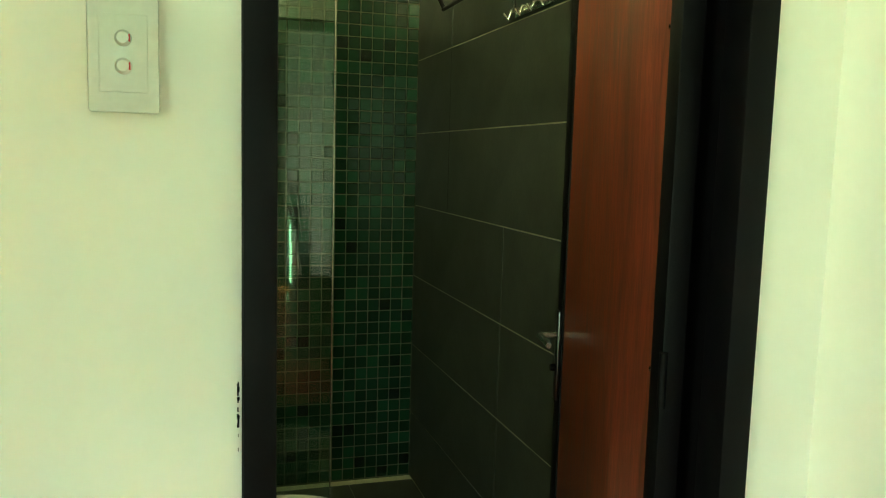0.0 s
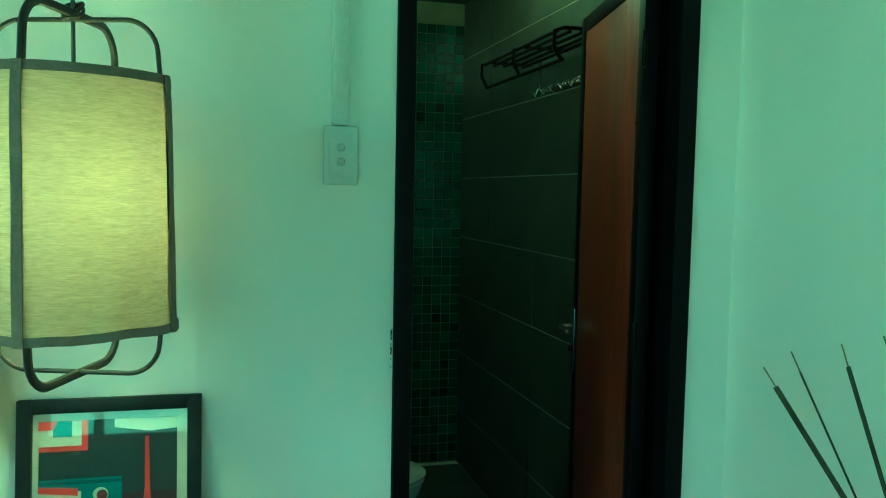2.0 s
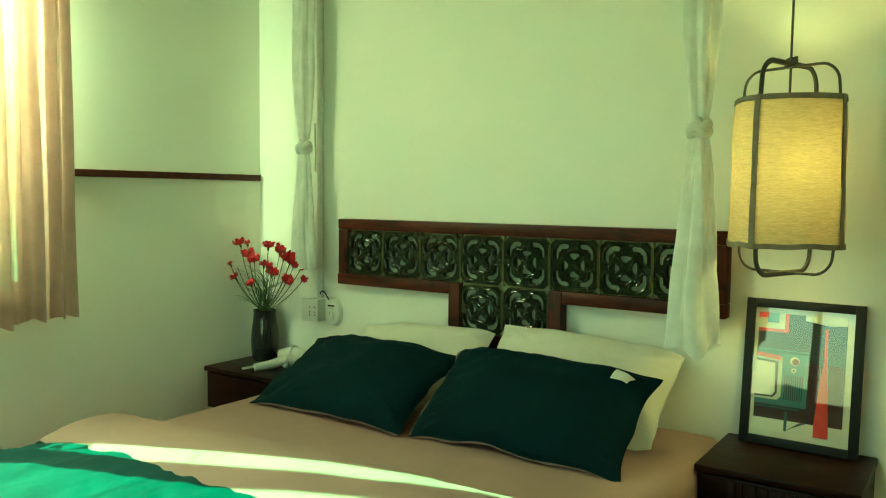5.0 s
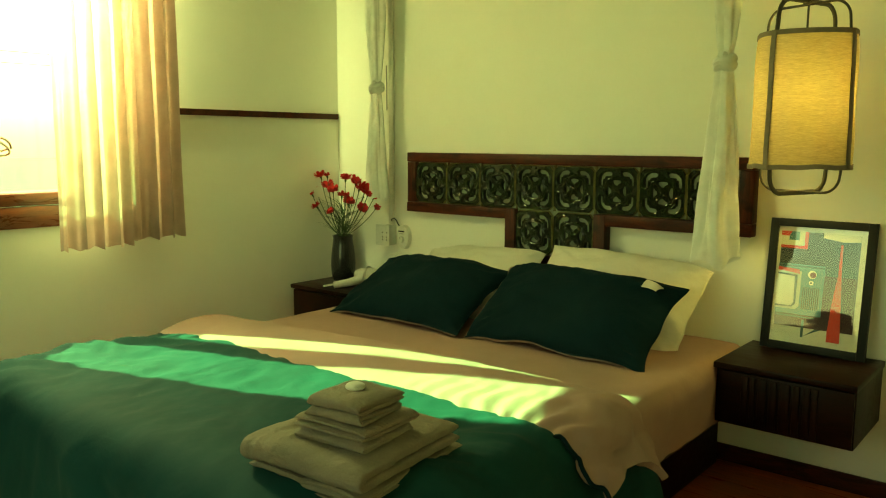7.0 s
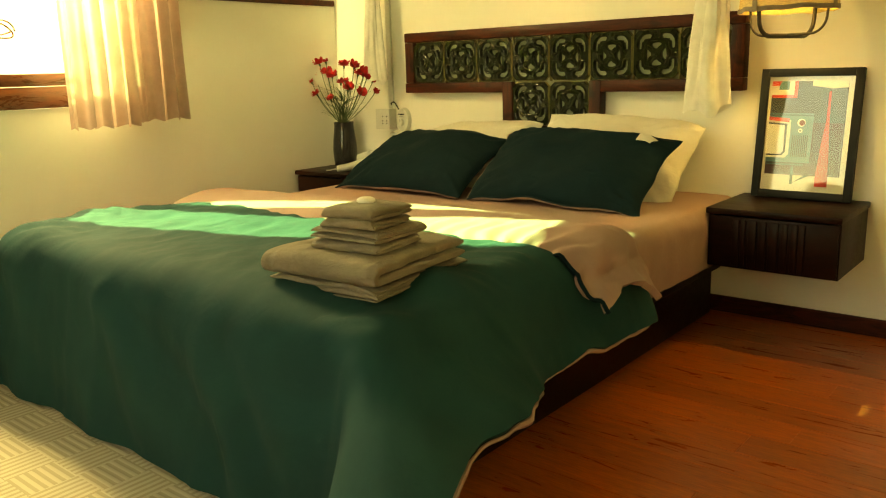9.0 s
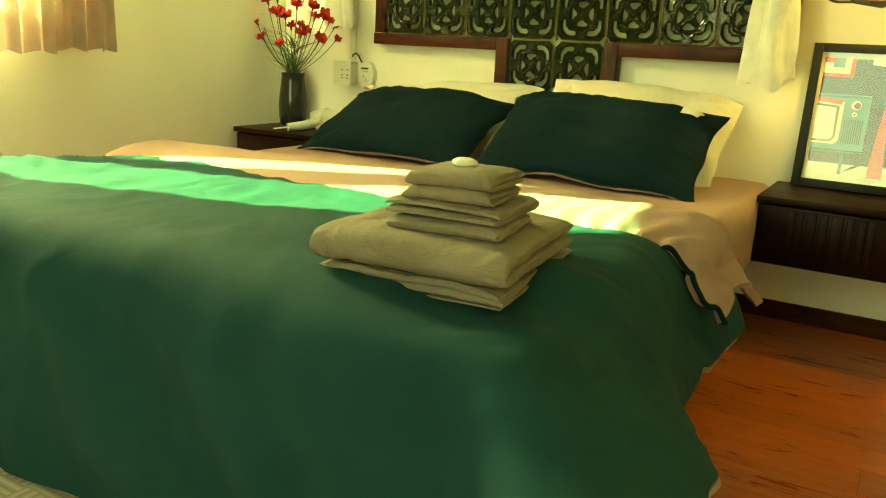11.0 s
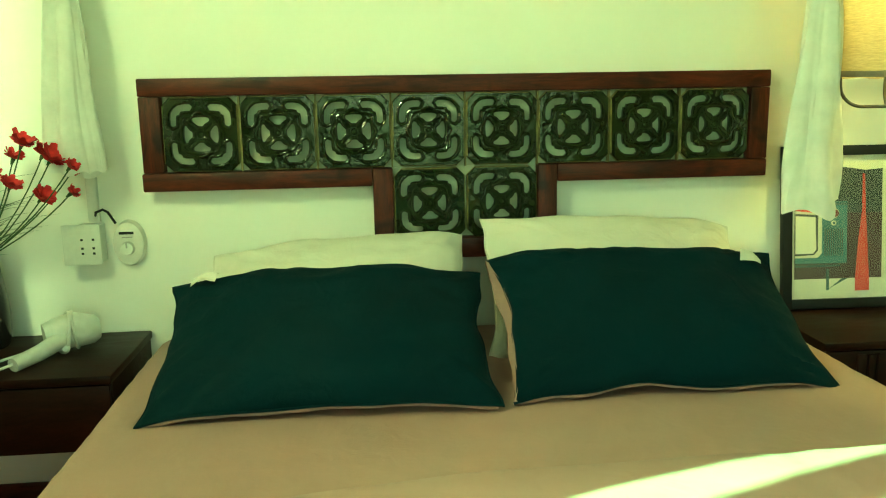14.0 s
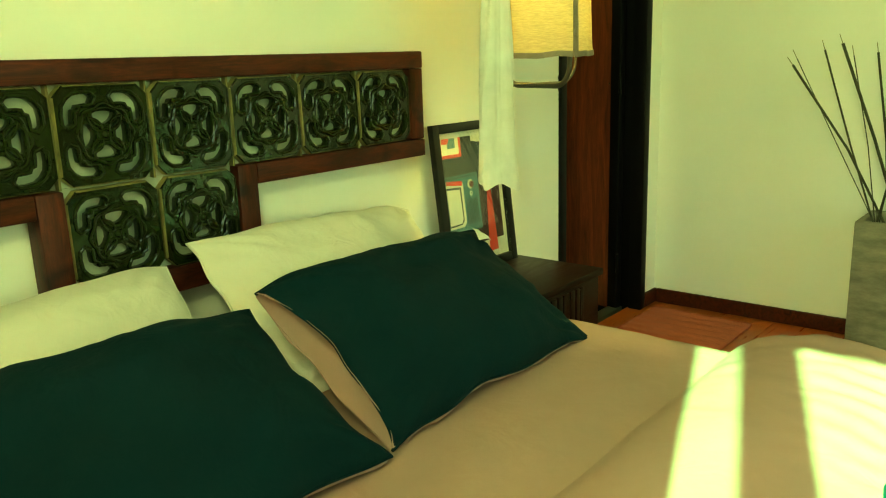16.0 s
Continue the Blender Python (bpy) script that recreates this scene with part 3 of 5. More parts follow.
def build_duvet():
    d = thing("duvet", (BED_X, -0.2, 0.55), "dark teal duvet, folded back to its tan lining", "duvet")
    S, R1 = BED_HW + 0.285, BED_FOOT - 0.56

    def f(u, v):
        s = -S + 2 * S * u
        head = 0.14 + 0.16 * smooth_step((s - BED_HW) / 0.12)
        r = head + (R1 - head) * v
        swing = 0.34 + 0.95 * smooth_step((-0.20 - r) / 0.5)
        p, dd, (ox, oy) = drape(s, r, 0.026, 0.055, swing, 0.10, 0.75)
        # heavy cloth bends softly: the mean over a small patch
        soft = [drape(s + i * 0.045, r + j * 0.045, 0.026, 0.055, swing, 0.10, 0.75)[0] for i in (-1, 0, 1) for j in (-1, 0, 1)]
        p = sum(soft, Vector()) / 9
        k = min(1, dd / 0.15)
        flat = 1 - smooth_step(dd / 0.10)
        puff = 0.010 * wob(p.x, p.y, 2, 2.2) + 0.005 * wob(p.x + 3, p.y * 1.5, 5, 6) + 0.006 * math.cos(min(1, abs(s) / BED_HW) * 1.5)
        # long soft creases drawn slantwise towards the hanging corner, and upright folds in the hang
        toward = smooth_step((abs(s) - 0.30) / 0.5) * smooth_step((0.05 - r) / 0.4)
        ridge = noise.ridged_multi_fractal(Vector(((p.x * 0.55 - p.y * 0.85) * 5.5, (p.x * 0.85 + p.y * 0.55) * 1.3, 3.0)), 0.9, 2.0, 3, 1.0, 2.0)
        crease = 0.030 * (ridge - 1.0) * toward
        small = 0.0040 * (noise.ridged_multi_fractal(Vector((p.x * 9, p.y * 7 + p.x * 4, 8.0)), 0.9, 2.0, 3, 1.0, 2.0) - 1.0)
        along = p.y if abs(ox) > abs(oy) else p.x
        slant = along + 0.9 * p.z
        hang = k * (0.010 * math.sin(along * 10 + 3 * wob(along, 0, 4, 1.5)) + 0.032 * math.sin(slant * 15 + 4 * wob(along, p.z, 6, 2.5)) * wob(along, p.z, 16, 2) + 0.010 * wob(along, p.z, 5, 4) + 0.010 * (ridge - 1))
        p.z += flat * (puff + crease + small) + (1 - flat) * 0.012 * wob(along * 2.2, 1.5, 4) * smooth_step(dd / 0.2) * (p.z > 0.2)
        p.z -= 0.028 * smooth_step((r + 0.10) / 0.12)
        p.x += ox * hang
        p.y += oy * hang
        p.z = max(p.z, FLOOR + 0.014)
        return p
    part("cover", sheet(170, 140, f, thick=0.012), M_TEAL, d, "dark teal cotton")
    for u, sg in ((1, 1), (0, -1)):
        # the hem rolls over here and there and shows its tan inside
        hem = [f(u, j / 140) + Vector((sg * 0.004, 0, -0.004)) for j in range(4, 141)]
        part("side_piping", tube(hem, [0.004 + 0.012 * max(0, wob(j * 0.09, 2, 3)) for j in range(137)], 6), M_TAN, d, "tan edge along the hem")

    def g(u, v):
        s = -(BED_HW + 0.24) + (2 * BED_HW + 0.455) * u
        a = max(abs(s) - BED_HW, 0)
        lo = -0.112 + 0.030 * (s / BED_HW) + 0.42 * a - 1.9 * a * a + 0.006 * wob(s, 0, 3, 3) + 0.005 * wob(s, 1, 3, 26) * smooth_step(u * 2 - 1)
        hi = 0.325 - 0.10 * smooth_step(-s / BED_HW) - 0.20 * a + 0.010 * wob(s, 5, 3, 3)
        # the far end is rounded off
        tip = smooth_step((a - 0.13) / 0.09)
        lo, hi = lo + 0.05 * tip, hi - 0.05 * tip
        r = lo + (hi - lo) * v
        body = 0.046 + 0.026 * math.sin(math.pi * min(1, v * 1.02)) ** 0.6 - 0.014 * (1 - v) - 0.030 * v ** 6
        p, dd, (ox, oy) = drape(s, r, body, 0.045, 0.95)
        k = min(1, dd / 0.12)
        frill = (1 - v) ** 3 * smooth_step(u * 2.2 - 1.2)
        ridge = noise.ridged_multi_fractal(Vector((p.x * 12, p.y * 12, p.z * 12)), 0.9, 2.0, 3, 1.0, 2.0) - 1.0
        p.z += (0.005 * wob(p.x, p.y, 12, 5) + 0.006 * wob(p.x, p.y, 14, 16) * smooth_step(u * 3 - 1.8)) * (1 - 0.5 * k)
        p.z += 0.011 * frill * math.sin(s * 95 + 4 * wob(s, v, 2, 4)) + 0.0025 * ridge * smooth_step(u * 3 - 1.5) + 0.008 * k
        p.x += ox * k * (0.022 + 0.020 * wob(p.y, p.z, 3, 8) + 0.008 * wob(p.y * 1.4, p.z * 0.7, 7, 16) + 0.007 * ridge + 0.004 * math.sin(p.y * 60 + 5 * wob(p.y, p.z, 2, 6)) * (1 - v) ** 2)
        return p
    part("folded_lining", sheet(230, 44, g, thick=0.020), M_TAN, d, "tan cotton lining folded back across the bed")
    edge = [g(i / 230, 0) - Vector((0, 0.004, 0.006)) for i in range(231)]
    part("edge_piping", tube(edge, 0.006, 6), M_PILLOW_TEAL, d, "dark teal piping")


build_duvet()


def pillow_rim(a, b, w, h, seed):
    """Where the seam plane takes a, b (-1..1): sides pulled in, corners drawn out, the ends sagging back."""
    x = a * w / 2 * (1 - 0.075 * (1 - b * b) * a * a) + 0.012 * wob(a * 1.3, b * 2.5, seed + 20) * abs(a) ** 3
    y = b * h / 2 * (1 - 0.06 * (1 - a * a) * b * b) + 0.016 * wob(a * 2.2, b, seed + 30) * abs(b) ** 3
    y += 0.010 * (1 - a * a) * b * (b > 0) - 0.010 * abs(a) ** 6 * (b > 0)
    z = 0.014 * wob(a * 2, b * 2, seed + 5) * max(abs(a), abs(b)) ** 6 - 0.020 * abs(a) ** 3
    return x, y, z


def pillow_point(a, b, w, h, t, side, seed, gape=0.0):
    x, y, off = pillow_rim(a, b, w, h, seed)
    z = t / 2 * ((1 - abs(a) ** 2.6) * (1 - abs(b) ** 2.6)) ** 0.6
    edge = max(abs(a), abs(b))
    ease = 1 - edge ** 6
    z += 0.020 * wob(a * 1.5, b * 1.5, seed) * ease + 0.010 * wob(a * 3.6, b * 3.6, seed + 2) * ease
    q = min(abs(a), abs(b))
    # creases fanning from the corners, and gathers along the seams
    z += 0.010 * math.sin(24 * (abs(a) - abs(b)) + 5 * wob(a, b, seed + 8, 2)) * q ** 2 * ease
    z += 0.011 * math.sin(a * 30 + 5 * wob(a, b, seed, 3)) * abs(b) ** 3 * ease * (0.4 + wob(a, b, seed + 3, 2))
    z += 0.007 * math.sin(b * 22 + 5 * wob(a, b, seed + 1, 3)) * abs(a) ** 4 * ease
    z += gape * (1 - b * b) ** 0.7 * ((1 - a) / 2) ** 5
    return (x, y, off + side * max(z, 0.0005))


def pillow_half(w, h, t, side, seed, gape=0.0):
    # more rows towards the rim
    b = sheet(60, 44, lambda u, v: pillow_point(math.sin((u - 0.5) * math.pi), math.sin((v - 0.5) * math.pi), w, h, t, side, seed, gape))
    if side < 0:
        bmesh.ops.reverse_faces(b, faces=b.faces[:])
    return b


def build_pillow(m, w, h, t, front, back, label, seed, tag=None, piping=None, gape=0.0):
    p = thing("pillow", (0, 0, 0), label, "pillow", "pillows on the bed")
    part("front", pillow_half(w, h, t, 1, seed, gape), front, p)
    part("back", pillow_half(w, h, t, -1, seed, gape), back, p, "tan underside" if back is not front else "")
    rim = []
    for k in range(128):
        c = k / 128 * 4
        e, q = int(c), c - int(c)
        a, b = [(-1 + 2 * q, -1), (1, -1 + 2 * q), (1 - 2 * q, 1), (-1, 1 - 2 * q)][e]
        rim.append(pillow_rim(a, b, w, h, seed))
    part("seam", tube(rim[:97] if gape else rim, 0.0035, 6, closed=not gape), piping or back, p)
    if back is not front:
        low = [Vector(pillow_rim(-0.97 + 1.94 * k / 60, -1, w, h, seed)) + Vector((0, 0.002 + 0.004 * wob(k * 0.25, 0, seed), -0.008)) for k in range(61)]
        part("lower_hem", tube(low, [0.004 + 0.005 * abs(wob(k * 0.13, 3, seed)) for k in range(61)], 8), back, p, "tan hem below the teal face")
    if gape:
        def inner(u, v):
            b = 2 * v - 1
            g = gape * (1 - b * b) ** 0.7 + 0.004
            x, y, off = pillow_rim(-1, b, w, h, seed)
            return (x + 0.045 * math.sin(math.pi * u) + 0.010 * wob(u * 3, v * 6, seed), y * 0.99, off + g * (2 * u - 1))
        part("open_end", sheet(12, 24, inner, thick=0.001), M_TAN, p, "tan lining in the open pillowcase end")
    if tag:
        ta, tb = tag
        def f(u, v):
            a, b = ta + (u - 0.5) * 0.062 * 2 / w + (v - 0.5) * 0.03, tb + (v - 0.5) * 0.038 * 2 / h
            q = pillow_point(a, min(b, 1.0), w, h, t, 1, seed)
            return (q[0], q[1] + max(0, b - 1) * h / 2, q[2] + 0.017 + 0.004 * math.sin(u * 3.5))
        part("tag", sheet(6, 4, f, thick=0.0015), M_WHITE_CLOTH, p, "small sewn-on cloth tag")
    p.matrix_basis = m
    return p


build_pillow(pose(-1.245, 1.078, 0.660, 48, 3, 0), 0.71, 0.44, 0.16, M_WHITE_CLOTH, M_WHITE_CLOTH, "plump white pillow leaning on the headboard", 3)
build_pillow(pose(-1.975, 1.092, 0.636, 43, -4, -2), 0.68, 0.43, 0.16, M_WHITE_CLOTH, M_WHITE_CLOTH, "plump white pillow against the wall", 11)
build_pillow(pose(-1.250, 0.811, 0.660, 34, 1.2, 1.5), 0.73, 0.42, 0.135, M_PILLOW_TEAL, M_TAN, "dark teal pillow with a cloth tag", 5, (0.76, 0.64), M_PILLOW_TEAL, 0.034)
build_pillow(pose(-1.998, 0.806, 0.647, 27.5, -1, -2), 0.735, 0.43, 0.150, M_PILLOW_TEAL, M_TAN, "dark teal pillow with tan underside", 17, (-0.78, 0.84), M_PILLOW_TEAL)


# ---- headboard ----
HB_X0, HB_X1, HB_Z0, HB_Z1, HB_Y = -2.478, -0.766, 0.922, 1.216, 1.262
PITCH = (HB_X1 - HB_X0 - 0.11) / 8


def breeze_tile():
    """One glazed pierced tile, 20 cm square, with corner scrolls, four inner holes and a flower in relief."""
    h = PITCH / 2 - 0.0025
    cu = bpy.data.curves.new("tile_outline", "CURVE")
    cu.dimensions, cu.fill_mode, cu.extrude, cu.bevel_depth, cu.bevel_resolution = "2D", "BOTH", 0.007, 0.004, 2

    def loop(pts):
        sp = cu.splines.new("POLY")
        sp.points.add(len(pts) - 1)
        for q, (x, y) in zip(sp.points, pts):
            q.co = (x, y, 0, 1)
        sp.use_cyclic_u = True
    c, i = 0.020, h - 0.004
    loop([(-i + c, -i), (i - c, -i), (i, -i + c), (i, i - c), (i - c, i), (-i + c, i), (-i, i - c), (-i, -i + c)])
    mid = [(0.018, 0.066), (0.026, 0.070), (0.040, 0.070), (0.053, 0.068), (0.0605, 0.0605), (0.068, 0.053), (0.070, 0.040), (0.070, 0.026), (0.066, 0.018)]
    wid = [0.008, 0.0125, 0.0130, 0.0135, 0.0150, 0.0135, 0.0130, 0.0125, 0.008]
    left, right = [], []
    for k, ((x, y), w) in enumerate(zip(mid, wid)):
        ax, ay = mid[max(k - 1, 0)]
        bx, by = mid[min(k + 1, 8)]
        d = math.hypot(bx - ax, by - ay)
        nx, ny = -(by - ay) / d, (bx - ax) / d
        left.append((x + nx * w, y + ny * w))
        right.append((x - nx * w, y - ny * w))
    scroll = left + right[::-1]
    petal = [(0.0270 * math.cos(a), 0.0362 + 0.0158 * math.sin(a) + 0.003 * math.cos(2 * a)) for a in [k * math.tau / 14 for k in range(14)]]
    loops = []
    for q in range(4):
        ca, sa = [(1, 0), (0, 1), (-1, 0), (0, -1)][q]
        for pts in (scroll, petal):
            loops.append([(x * ca - y * sa, x * sa + y * ca) for x, y in pts])
            loop(loops[-1])
    tmp = new("tile_outline", cu)
    me = bpy.data.meshes.new_from_object(tmp.evaluated_get(bpy.context.evaluated_depsgraph_get()))
    bpy.data.objects.remove(tmp)
    b = bmesh.new()
    b.from_mesh(me)
    top = 0.011
    for pts in loops:
        # a raised lip round each hole
        cx, cy = sum(p[0] for p in pts) / len(pts), sum(p[1] for p in pts) / len(pts)
        lip = [(x + 0.001 * (x - cx) / (math.hypot(x - cx, y - cy) + 1e-6), y + 0.001 * (y - cy) / (math.hypot(x - cx, y - cy) + 1e-6), top) for x, y in pts]
        tube(lip, 0.0044, 8, b, True)
    ring = [(0.0560 + 0.003 * math.cos(8 * a), a) for a in [k * math.tau / 48 for k in range(48)]]
    tube([(r * math.cos(a), r * math.sin(a), top) for r, a in ring], 0.0048, 8, b, True)
    for k in range(4):
        a = math.pi / 4 + k * math.pi / 2
        for off, ln, wd, ht in ((0.029, 0.020, 0.0060, 0.004), (0.028, 0.017, 0.0016, 0.008)):
            s = bmesh.ops.create_icosphere(b, subdivisions=2, radius=1.0)
            bmesh.ops.transform(b, verts=s["verts"], matrix=Matrix.Rotation(a, 4, "Z") @ Matrix.Translation((off, 0, top - 0.001)) @ Matrix.Diagonal((ln, wd, ht, 1)))
        # the outline of a pointed leaf, and two beads at its tip
        leaf = [(0.011 + 0.038 * u, w * 0.0085 * math.sin(math.pi * u ** 0.8)) for w in (1, -1) for u in ([k / 8 for k in range(9)] if w > 0 else [1 - k / 8 for k in range(1, 8)])]
        tube([(x * math.cos(a) - y * math.sin(a), x * math.sin(a) + y * math.cos(a), top + 0.003) for x, y in leaf], 0.0030, 8, b, True)
        for da in (-0.13, 0.13):
            bmesh.ops.create_icosphere(b, subdivisions=1, radius=0.0045, matrix=Matrix.Translation((0.100 * math.cos(a + da), 0.100 * math.sin(a + da), top)))
    s = bmesh.ops.create_icosphere(b, subdivisions=2, radius=1.0, matrix=Matrix.Translation((0, 0, top)) @ Matrix.Diagonal((0.008, 0.008, 0.006, 1)))
    tube([(0.0105 * math.cos(k * math.tau / 16), 0.0105 * math.sin(k * math.tau / 16), top + 0.001) for k in range(16)], 0.0025, 6, b, True)
    rim = [(x * 0.955, y * 0.955, top - 0.001) for x, y in [(-h + c, -h), (h - c, -h), (h, -h + c), (h, h - c), (h - c, h), (-h + c, h), (-h, h - c), (-h, -h + c)]]
    tube(rim, 0.003, 6, b, True)
    for f in b.faces:
        m = f.calc_center_median()
        if max(abs(m.x), abs(m.y)) > h - 0.0035 or abs(m.x) + abs(m.y) > 2 * h - c - 0.004:
            f.material_index = 1
    moved(b, pose(0, 0, 0, 90))
    return mesh_of(b, "glazed_tile", [M_GLAZE, M_BISCUIT])


def build_headboard():
    hb = thing("headboard", ((HB_X0 + HB_X1) / 2, 1.29, HB_Z0), "T-shaped wooden headboard with pierced green glazed tiles", "headboard")
    y0, y1, w = HB_Y, WALL_Y - 0.002, 0.054
    sx0, sx1 = HB_X0 + w + 3 * PITCH, HB_X0 + w + 5 * PITCH
    def bar(name, x0, z0, x1, z1, mat, dy=0.0):
        part(name, block(x0, y0 + dy, z0, x1, y1, z1, 0.004), mat, hb)
    bar("top_rail", HB_X0, HB_Z1 - 0.046, HB_X1, HB_Z1, M_FRAME_WOOD)
    bar("stile", HB_X0, HB_Z0 + 0.049, HB_X0 + w, HB_Z1 - 0.047, M_FRAME_WOOD_UP, 0.002)
    bar("stile", HB_X1 - w, HB_Z0 + 0.049, HB_X1, HB_Z1 - 0.047, M_FRAME_WOOD_UP, 0.002)
    bar("lower_rail", HB_X0 - 0.004, HB_Z0, sx0 - w - 0.001, HB_Z0 + 0.048, M_FRAME_WOOD)
    bar("lower_rail", sx1 + w + 0.001, HB_Z0, HB_X1, HB_Z0 + 0.048, M_FRAME_WOOD)
    bar("stem_stile", sx0 - w, 0.56, sx0, HB_Z0 + 0.048, M_FRAME_WOOD_UP)
    bar("stem_stile", sx1, 0.56, sx1 + w, HB_Z0 + 0.048, M_FRAME_WOOD_UP)
    bar("stem_rail", sx0 + 0.001, 0.716, sx1 - 0.001, 0.772, M_FRAME_WOOD)
    # boards added close behind the tiles to stand for the shaded wall
    part("backing", block(HB_X0 + w + 0.002, HB_Y + 0.028, HB_Z0 + 0.05, HB_X1 - w - 0.002, y1, HB_Z1 - 0.048), M_TILE_BACK, hb, "added board behind the pierced tiles, wall shade in its colour", smooth=False)
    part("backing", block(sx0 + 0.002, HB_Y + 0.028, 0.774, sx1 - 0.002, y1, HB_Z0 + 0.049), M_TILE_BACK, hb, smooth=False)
    me = breeze_tile()
    zc = HB_Z0 + 0.05 + PITCH / 2 - 0.002
    spots = [(HB_X0 + w + (k + 0.5) * PITCH, zc) for k in range(8)] + [(sx0 + (k + 0.5) * PITCH, zc - PITCH) for k in range(2)]
    rnd = random.Random(4)
    for x, z in spots:
        t = new("glazed_tile", me)
        t.parent = hb
        t.matrix_parent_inverse = hb.matrix_basis.inverted()
        t.matrix_basis = pose(x, HB_Y + 0.016, z, rnd.uniform(-1.2, 1.2), rnd.choice((0, 90, 180, 270)) + rnd.uniform(-0.6, 0.6), rnd.uniform(-1.2, 1.2))
        t["label"] = "dark green glazed pierced tile"
    for k in range(1, 8):
        part("mortar_bead", block(HB_X0 + w + k * PITCH - 0.0022, HB_Y + 0.012, zc - PITCH / 2, HB_X0 + w + k * PITCH + 0.0022, HB_Y + 0.03, zc + PITCH / 2), M_BISCUIT, hb, smooth=False)


build_headboard()


# ---- bedside tables ----
def build_nightstand(x0, x1, y0, z0, z1, label, slatted=True):
    n = thing("bedside_table", ((x0 + x1) / 2, (y0 + WALL_Y) / 2, z0), label, "bedside table", "bedside tables")
    part("top", block(x0 - 0.006, y0 - 0.012, z1 - 0.022, x1 + 0.006, WALL_Y - 0.002, z1, 0.004), M_DARK_WOOD, n)
    b = block(x0, y0 + 0.012, z0, x0 + 0.018, WALL_Y - 0.002, z1 - 0.023, 0.002)
    part("side_panel", b, M_DARK_WOOD, n)
    part("side_panel", block(x1 - 0.018, y0 + 0.012, z0, x1, WALL_Y - 0.002, z1 - 0.023, 0.002), M_DARK_WOOD, n)
    part("bottom_panel", block(x0 + 0.019, y0 + 0.012, z0, x1 - 0.019, WALL_Y - 0.002, z0 + 0.018, 0.002), M_DARK_WOOD, n)
    part("back_panel", block(x0 + 0.019, WALL_Y - 0.014, z0 + 0.019, x1 - 0.019, WALL_Y - 0.002, z1 - 0.023), M_DARK_WOOD, n)
    f = part("drawer_front", block(x0 + 0.004, y0, z0 + 0.004, x1 - 0.004, y0 + 0.011, z1 - 0.028, 0.002), M_DARK_WOOD, n)
    rnd, x = random.Random(int(x0 * 100)), x0 + 0.09
    while slatted and x < x1 - 0.10:
        wd = rnd.uniform(0.014, 0.034)
        part("slat", block(x, y0 - 0.007, z0 + 0.012, x + wd, y0 - 0.0005, z1 - 0.036, 0.002), M_DARK_WOOD, f)
        x += wd + rnd.uniform(0.004, 0.012)


build_nightstand(-0.752, -0.312, 0.940, 0.312, 0.528, "floating dark wooden bedside table with slatted drawer")
build_nightstand(-3.010, -2.512, 0.955, 0.335, 0.530, "dark wooden bedside table with flowers on it", False)


